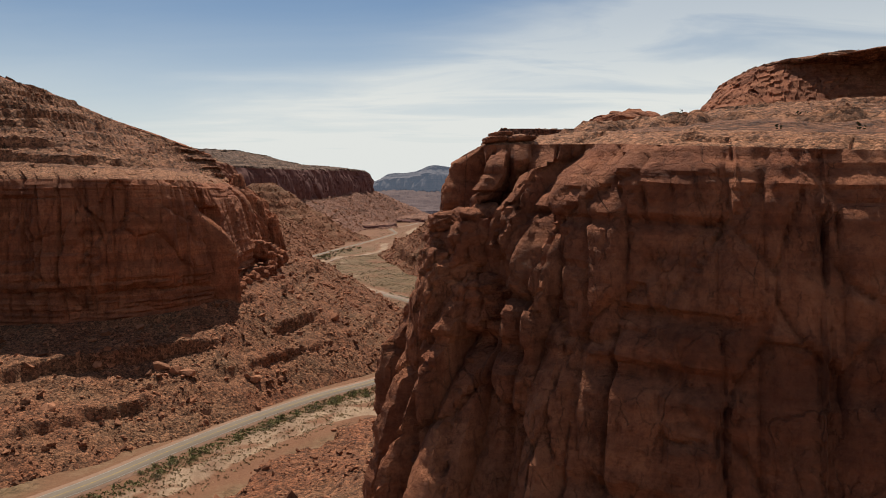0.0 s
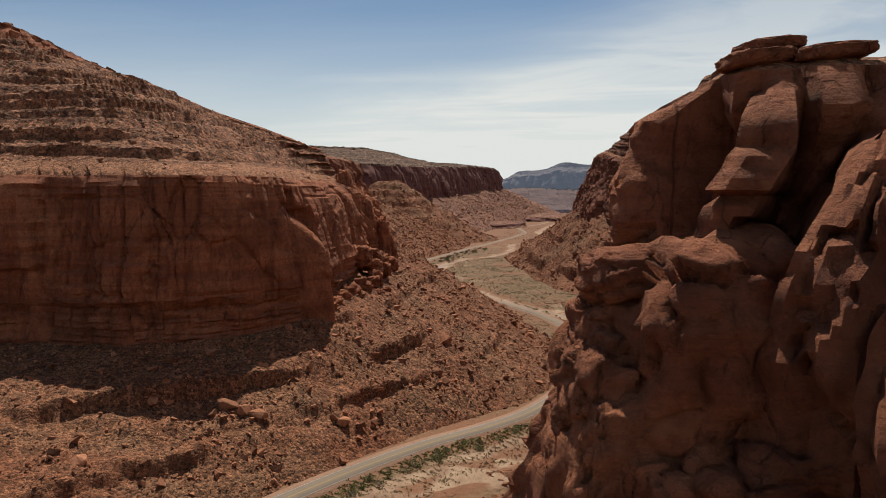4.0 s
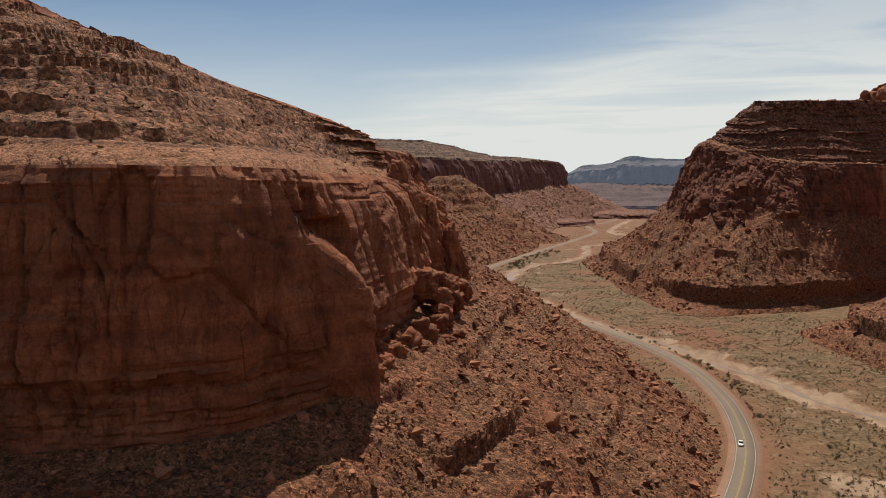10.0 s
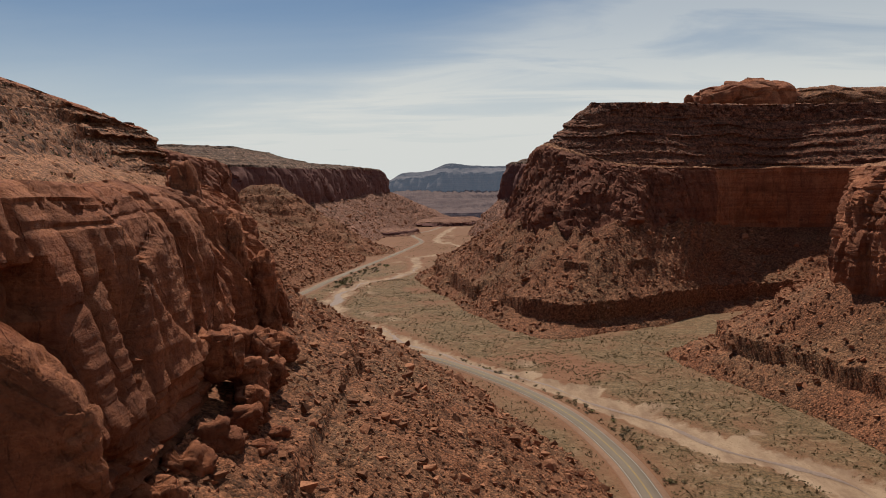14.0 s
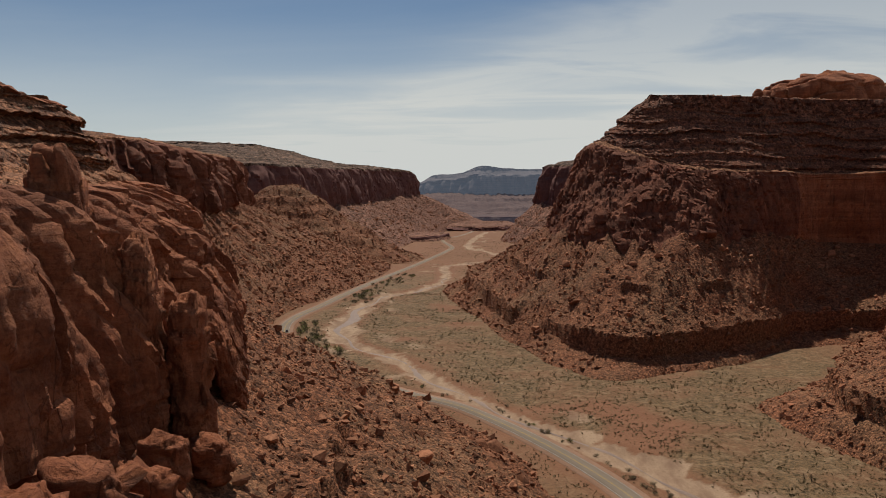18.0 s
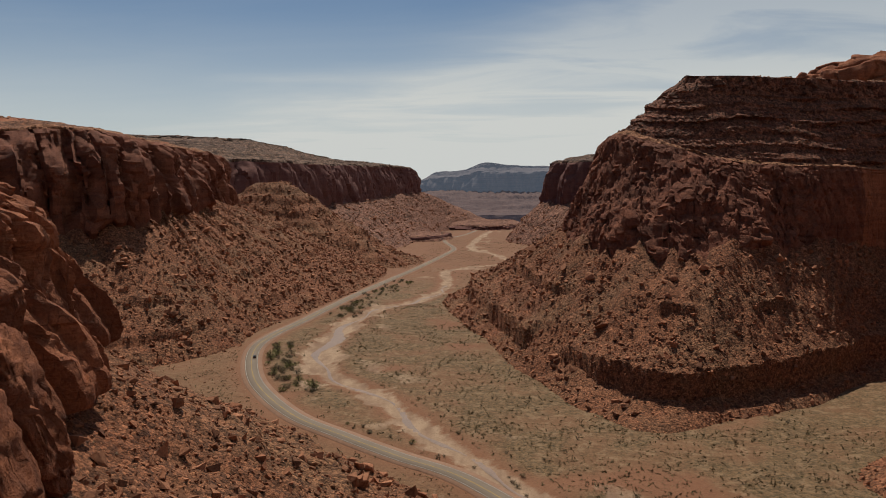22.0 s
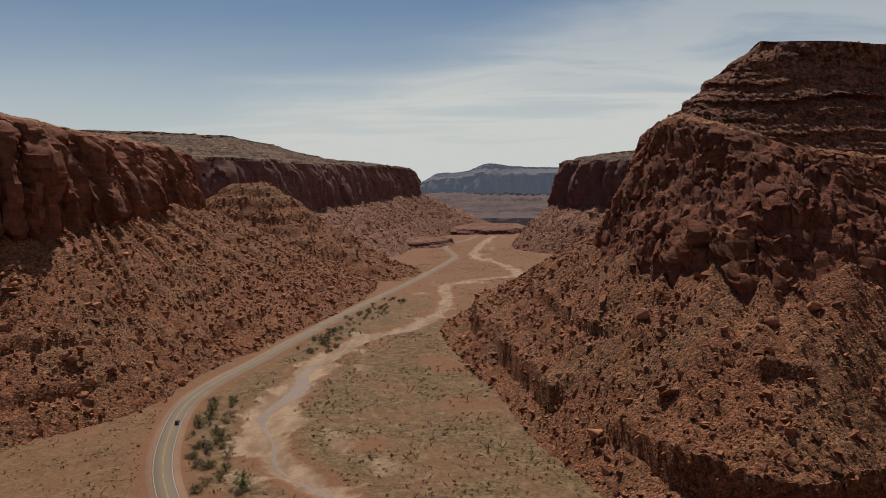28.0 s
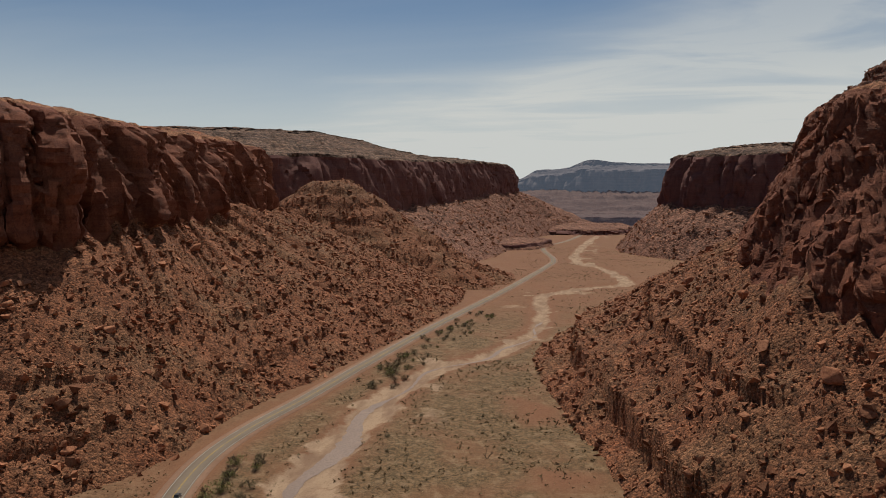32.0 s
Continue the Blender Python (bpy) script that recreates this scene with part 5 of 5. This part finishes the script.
tagged(strew("dry_grass", TUFTS, pl, rng.uniform(0.35, 0.9, len(pl)), STRAW, rng, 0.1), "dry straw grass tufts on the valley floor", "grass", kind="stuff")
pl = floor_places(2600, -170, 140, 1150, 2200, 40.0, 440)
tagged(strew("sagebrush", SHRUBS, pl, rng.uniform(1.0, 2.4, len(pl)), SAGE, rng, 0.1), "low grey-green sagebrush further down the valley", "sagebrush", kind="stuff")
pl = floor_places(3600, -340, -185, 690, 960, 16.0, 445, 9.0, 30.0, 400.0)
tagged(strew("sagebrush", SHRUBS, pl, rng.uniform(0.4, 1.0, len(pl)) ** 2 * 1.7, SAGE, rng, 0.1), "low sagebrush on the dirt flat inside the bend", "sagebrush", kind="stuff")
pl = floor_places(3000, -340, -185, 690, 960, 30.0, 446, 8.0, 30.0, 400.0)
tagged(strew("rubble", ROCKS, pl, sizes_for(len(pl), 0.4, 2.4, 0.42), ROCK, rng, 0.28), "scattered red stones on the dirt flat inside the bend", "rubble", kind="stuff")
idx = np.where((ROADLINE[:, 1] > 200) & (ROADLINE[:, 1] < 440))[0]
vt = np.gradient(ROADLINE, axis=0)
vt /= np.linalg.norm(vt, axis=1)[:, None]
pick = idx[rng.randint(0, len(idx), 2600)]
pl = ROADLINE[pick] + np.stack([vt[pick, 1], -vt[pick, 0]], 1) * rng.uniform(6.4, 15, (2600, 1)) + rng.normal(0, 0.8, (2600, 2))
pl = np.column_stack([pl, ground_z(pl[:, 0], pl[:, 1])[0]])
pl = pl[clumped(pl, 9, 480) * rng.uniform(0.3, 1, len(pl)) > 0.3]
tagged(strew("verge_grass", TUFTS, pl, rng.uniform(0.6, 1.7, len(pl)), GREEN, rng, 0.1), "fresh green grass and weeds along the road verge", "grass", kind="stuff")
pick = idx[rng.randint(0, len(idx), 3600)]
pl = ROADLINE[pick] + np.stack([vt[pick, 1], -vt[pick, 0]], 1) * rng.uniform(8, 34, (3600, 1)) + rng.normal(0, 0.8, (3600, 2))
pl = np.column_stack([pl, ground_z(pl[:, 0], pl[:, 1])[0]])
pl = pl[clumped(pl, 7, 485) * rng.uniform(0.3, 1, len(pl)) > 0.3]
tagged(strew("verge_grass", TUFTS, pl, rng.uniform(0.5, 1.5, len(pl)), STRAW, rng, 0.1), "dry yellow grass between the road and the cliff", "grass", kind="stuff")
for owner, where, n, lo, hi, mt in (("mesa_west", "ledge_slope", 800, 0.8, 2.2, JUNIPER), ("mesa_west", "bench", 140, 0.6, 1.5, SAGE), ("mesa_west", "talus_slope", 350, 0.5, 1.1, BROWN),
                                    ("mesa_east", "ledge_slope", 420, 0.8, 2.0, JUNIPER), ("mesa_middle", "ledge_slope", 400, 1.0, 2.2, JUNIPER), ("mesa_middle", "talus_slope", 200, 0.6, 1.3, BROWN),
                                    ("mesa_northwest", "talus_slope", 200, 0.6, 1.4, BROWN), ("mesa_east", "talus_slope", 300, 0.5, 1.3, BROWN)):
    pl = on_sheet((owner, where), n, rng, keep=lambda p: (p[:, 1] > 100) * clumped(p, 30, 450))
    tagged(strew("scrub", SHRUBS, pl, rng.uniform(lo, hi, n), mt, rng, 0.15), "dark scrub bushes dotted over the rocky slope", "scrub", kind="stuff")


def limb(bm, a, b, r0, r1, sides=5):
    """A tapered limb from a to b."""
    d = (b - a).normalized()
    u = d.orthogonal().normalized()
    w = d.cross(u)
    ring = [[bm.verts.new(c + (u * math.cos(2 * math.pi * i / sides) + w * math.sin(2 * math.pi * i / sides)) * r) for i in range(sides)] for c, r in ((a, r0), (b, r1))]
    for i in range(sides):
        bm.faces.new((ring[0][i], ring[0][(i + 1) % sides], ring[1][(i + 1) % sides], ring[1][i]))
    bm.faces.new(ring[1])


def branch(bm, r, a, d, length, radius, depth):
    b = a + d * length
    limb(bm, a, b, radius, radius * 0.62)
    if depth:
        for _ in range(r.randint(2, 3)):
            nd = (d + Vector((r.uniform(-1, 1), r.uniform(-1, 1), r.uniform(-0.3, 0.7))) * 0.75).normalized()
            branch(bm, r, a + (b - a) * r.uniform(0.6, 1.0), nd, length * r.uniform(0.55, 0.8), radius * 0.55, depth - 1)


def make_tree(seed, height, bare, leaf, label, category, group, name):
    """A tree or tall bush: several leaning stems with limbs, and a loose crown unless it is bare."""
    r = random.Random(seed)
    tree = new(name)
    bm = bmesh.new()
    for _ in range(3 if not bare else 2):
        d = Vector((r.uniform(-0.5, 0.5), r.uniform(-0.5, 0.5), 1)).normalized()
        branch(bm, r, Vector((r.uniform(-0.15, 0.15) * height * 0.3, r.uniform(-0.15, 0.15) * height * 0.3, -0.3)), d, height * 0.42, 0.035 * height, 3 if bare else 2)
    part("trunk", bm, BARK, tree)
    if not bare:
        co, fa = leaf_cloud(seed + 70, 320, 0.115, 0.85)
        link_mesh("crown", co * np.array([1.25, 1.25, 0.95]) * height, fa, leaf, tree, False)
    return tagged(tree, label, category, group)


PROTO = [make_tree(1, 2.6, False, TAMARISK, "bushy grey-green tamarisk beside the wash", "bush", "bushes along the wash", "tamarisk_bush"),
         make_tree(2, 2.2, False, BROWN, "leafless brown bush beside the wash", "bush", "bushes along the wash", "tamarisk_bush"),
         make_tree(3, 3.2, False, GREEN, "fresh green bush beside the wash", "bush", "bushes along the wash", "green_bush"),
         make_tree(4, 4.2, True, None, "dead burnt tree with bare dark branches", "tree", "dead trees on the flats", "dead_tree"),
         make_tree(5, 3.4, True, None, "dead burnt tree with bare dark branches", "tree", "dead trees on the flats", "dead_tree"),
         make_tree(6, 3.8, False, GREEN, "young cottonwood with spring leaves", "tree", "trees along the wash", "cottonwood_tree")]
used = set()


def plant(k, x, y, scale):
    """Set a copy of a plant on the floor; the first copy is the plant itself."""
    z = float(ground_z(np.array([x]), np.array([y]))[0][0])
    m = Matrix.Translation((x, y, z - 0.05)) @ Matrix.Rotation(rng.uniform(0, 6.3), 4, "Z")
    ob = PROTO[k]
    if k in used:
        ob = copy_thing(ob, m)
    else:
        used.add(k)
        ob.matrix_basis = m
    ob.scale = (scale,) * 3


def beside(line, y0, y1, n, lo, hi, kinds, scale):
    """Plants along a line, between lo and hi metres to its right."""
    t = np.gradient(line, axis=0)
    t /= np.linalg.norm(t, axis=1)[:, None]
    idx = np.where((line[:, 1] > y0) & (line[:, 1] < y1))[0]
    for _ in range(n):
        i = idx[rng.randint(len(idx))]
        o = rng.uniform(lo, hi)
        x, y = line[i] + np.array([t[i, 1], -t[i, 0]]) * o + rng.normal(0, 1.0, 2)
        if dist_line(np.array([[x, y]]), ROADLINE[::2])[0] > 6.5:
            plant(kinds[rng.randint(len(kinds))], x, y, rng.uniform(*scale))


beside(ROADLINE, 230, 420, 70, 7, 17, (2, 2, 2, 0), (0.5, 1.2))
beside(ROADLINE, 395, 530, 90, 12, 85, (1, 1, 0), (0.4, 1.1))
beside(ROADLINE, 560, 700, 30, 7, 13, (0, 1), (0.5, 0.9))
beside(ROADLINE, 520, 800, 52, 9, 15, (0, 1, 1, 2), (0.5, 1.1))
beside(ROADLINE, 830, 960, 70, 10, 25, (0, 1, 1, 0, 0, 1, 2, 5), (0.8, 1.9))
beside(ROADLINE, 1060, 1330, 85, 9, 34, (0, 0, 2, 1), (0.9, 2.0))
beside(WASHLINE, 720, 1300, 40, 10, 30, (0, 1, 1), (0.4, 0.9))
for p in floor_places(46, -110, 90, 740, 1020, 30.0, 460, 12, 14):
    plant((3, 4)[rng.randint(2)], p[0], p[1], rng.uniform(0.6, 1.25))
for p in floor_places(14, -60, 130, 500, 760, 30.0, 470, 12, 14):
    plant((3, 4, 0)[rng.randint(3)], p[0], p[1], rng.uniform(0.5, 1.0))


# ---- cars ----
def paint(name, color, rough=0.35, metal=0.0):
    m = bpy.data.materials.new(name)
    m.use_nodes = True
    bs = m.node_tree.nodes["Principled BSDF"]
    bs.inputs["Base Color"].default_value = (*color, 1)
    bs.inputs["Roughness"].default_value = rough
    bs.inputs["Metallic"].default_value = metal
    return m


TYRE, RIM, GLASS = paint("tyre_rubber", (0.02, 0.02, 0.02), 0.8), paint("wheel_metal", (0.45, 0.45, 0.47), 0.3, 0.9), paint("dark_glass", (0.015, 0.018, 0.02), 0.08)
LAMP, TAIL = paint("clear_lamp", (0.6, 0.6, 0.58), 0.2), paint("red_lamp", (0.35, 0.02, 0.02), 0.3)


def loft_box(bm, rows):
    """Closed body from cross-sections: x, half width, bottom, top."""
    rings = []
    for x, w, z0, z1 in rows:
        k = 0.18 * (z1 - z0)
        rings.append([bm.verts.new(c) for c in ((x, -w * 0.94, z0), (x, w * 0.94, z0), (x, w, z0 + k), (x, w * 0.97, z1 - k), (x, w * 0.86, z1), (x, -w * 0.86, z1), (x, -w * 0.97, z1 - k), (x, -w, z0 + k))])
    for a, b in zip(rings[:-1], rings[1:]):
        for i in range(8):
            bm.faces.new((a[i], a[(i + 1) % 8], b[(i + 1) % 8], b[i]))
    bm.faces.new(rings[0][::-1])
    bm.faces.new(rings[-1])
    bmesh.ops.recalc_face_normals(bm, faces=bm.faces)


def make_car(label, color, place, heading):
    car = new("car")
    body_paint = paint("car_paint", color)
    bm = bmesh.new()
    loft_box(bm, [(-2.25, 0.78, 0.40, 0.82), (-2.1, 0.88, 0.30, 0.98), (-1.0, 0.92, 0.25, 1.0), (0.8, 0.92, 0.25, 0.98), (1.9, 0.87, 0.28, 0.86), (2.25, 0.75, 0.36, 0.70)])
    part("body", bm, body_paint, car)
    bm = bmesh.new()
    loft_box(bm, [(-1.9, 0.74, 0.96, 1.02), (-1.2, 0.74, 0.96, 1.48), (0.1, 0.74, 0.96, 1.52), (0.95, 0.74, 0.95, 1.0)])
    cabin = part("cabin", bm, GLASS, car, "dark glazed cabin")
    bm = bmesh.new()
    loft_box(bm, [(-1.2, 0.66, 1.47, 1.53), (-0.4, 0.68, 1.49, 1.57), (0.15, 0.66, 1.48, 1.54)])
    part("roof", bm, body_paint, cabin)
    for x in (-1.4, 1.4):
        for y in (-0.82, 0.82):
            bm = bmesh.new()
            bmesh.ops.create_cone(bm, cap_ends=True, segments=16, radius1=0.34, radius2=0.34, depth=0.22)
            bmesh.ops.bevel(bm, geom=[e for e in bm.edges if len(e.link_faces) == 2 and abs(e.verts[0].co.z - e.verts[1].co.z) < 0.01], offset=0.03, segments=1, affect="EDGES")
            bmesh.ops.transform(bm, matrix=Matrix.Translation((x, y, 0.34)) @ Matrix.Rotation(radians(90), 4, "X"), verts=bm.verts)
            wheel = part("wheel", bm, TYRE, car)
            bm = bmesh.new()
            bmesh.ops.create_cone(bm, cap_ends=True, segments=12, radius1=0.21, radius2=0.18, depth=0.24)
            bmesh.ops.transform(bm, matrix=Matrix.Translation((x, y, 0.34)) @ Matrix.Rotation(radians(90), 4, "X"), verts=bm.verts)
            part("rim", bm, RIM, wheel)
    for y in (-0.6, 0.6):
        for x, nm, mt in ((2.2, "headlight", LAMP), (-2.22, "tail_light", TAIL)):
            bm = bmesh.new()
            loft_box(bm, [(x - 0.06, 0.14, 0.58, 0.72), (x + 0.06, 0.12, 0.60, 0.70)])
            bmesh.ops.translate(bm, verts=bm.verts, vec=(0, y, 0))
            part(nm, bm, mt, car)
    i = np.argmin(np.linalg.norm(ROADLINE - np.array(place), axis=1))
    d = (ROADLINE[i + 1] - ROADLINE[i]) * heading
    d /= np.linalg.norm(d)
    at = ROADLINE[i] + np.array([d[1], -d[0]]) * 1.7
    car.matrix_world = Matrix.Translation((at[0], at[1], float(valley(at[1])) + 0.39)) @ Matrix.Rotation(math.atan2(d[1], d[0]), 4, "Z")
    return tagged(car, label, "car")


make_car("black car driving along the asphalt road", (0.012, 0.012, 0.014), (-204, 918), 1)
make_car("white car driving along the asphalt road", (0.72, 0.72, 0.72), (5, 500), -1)
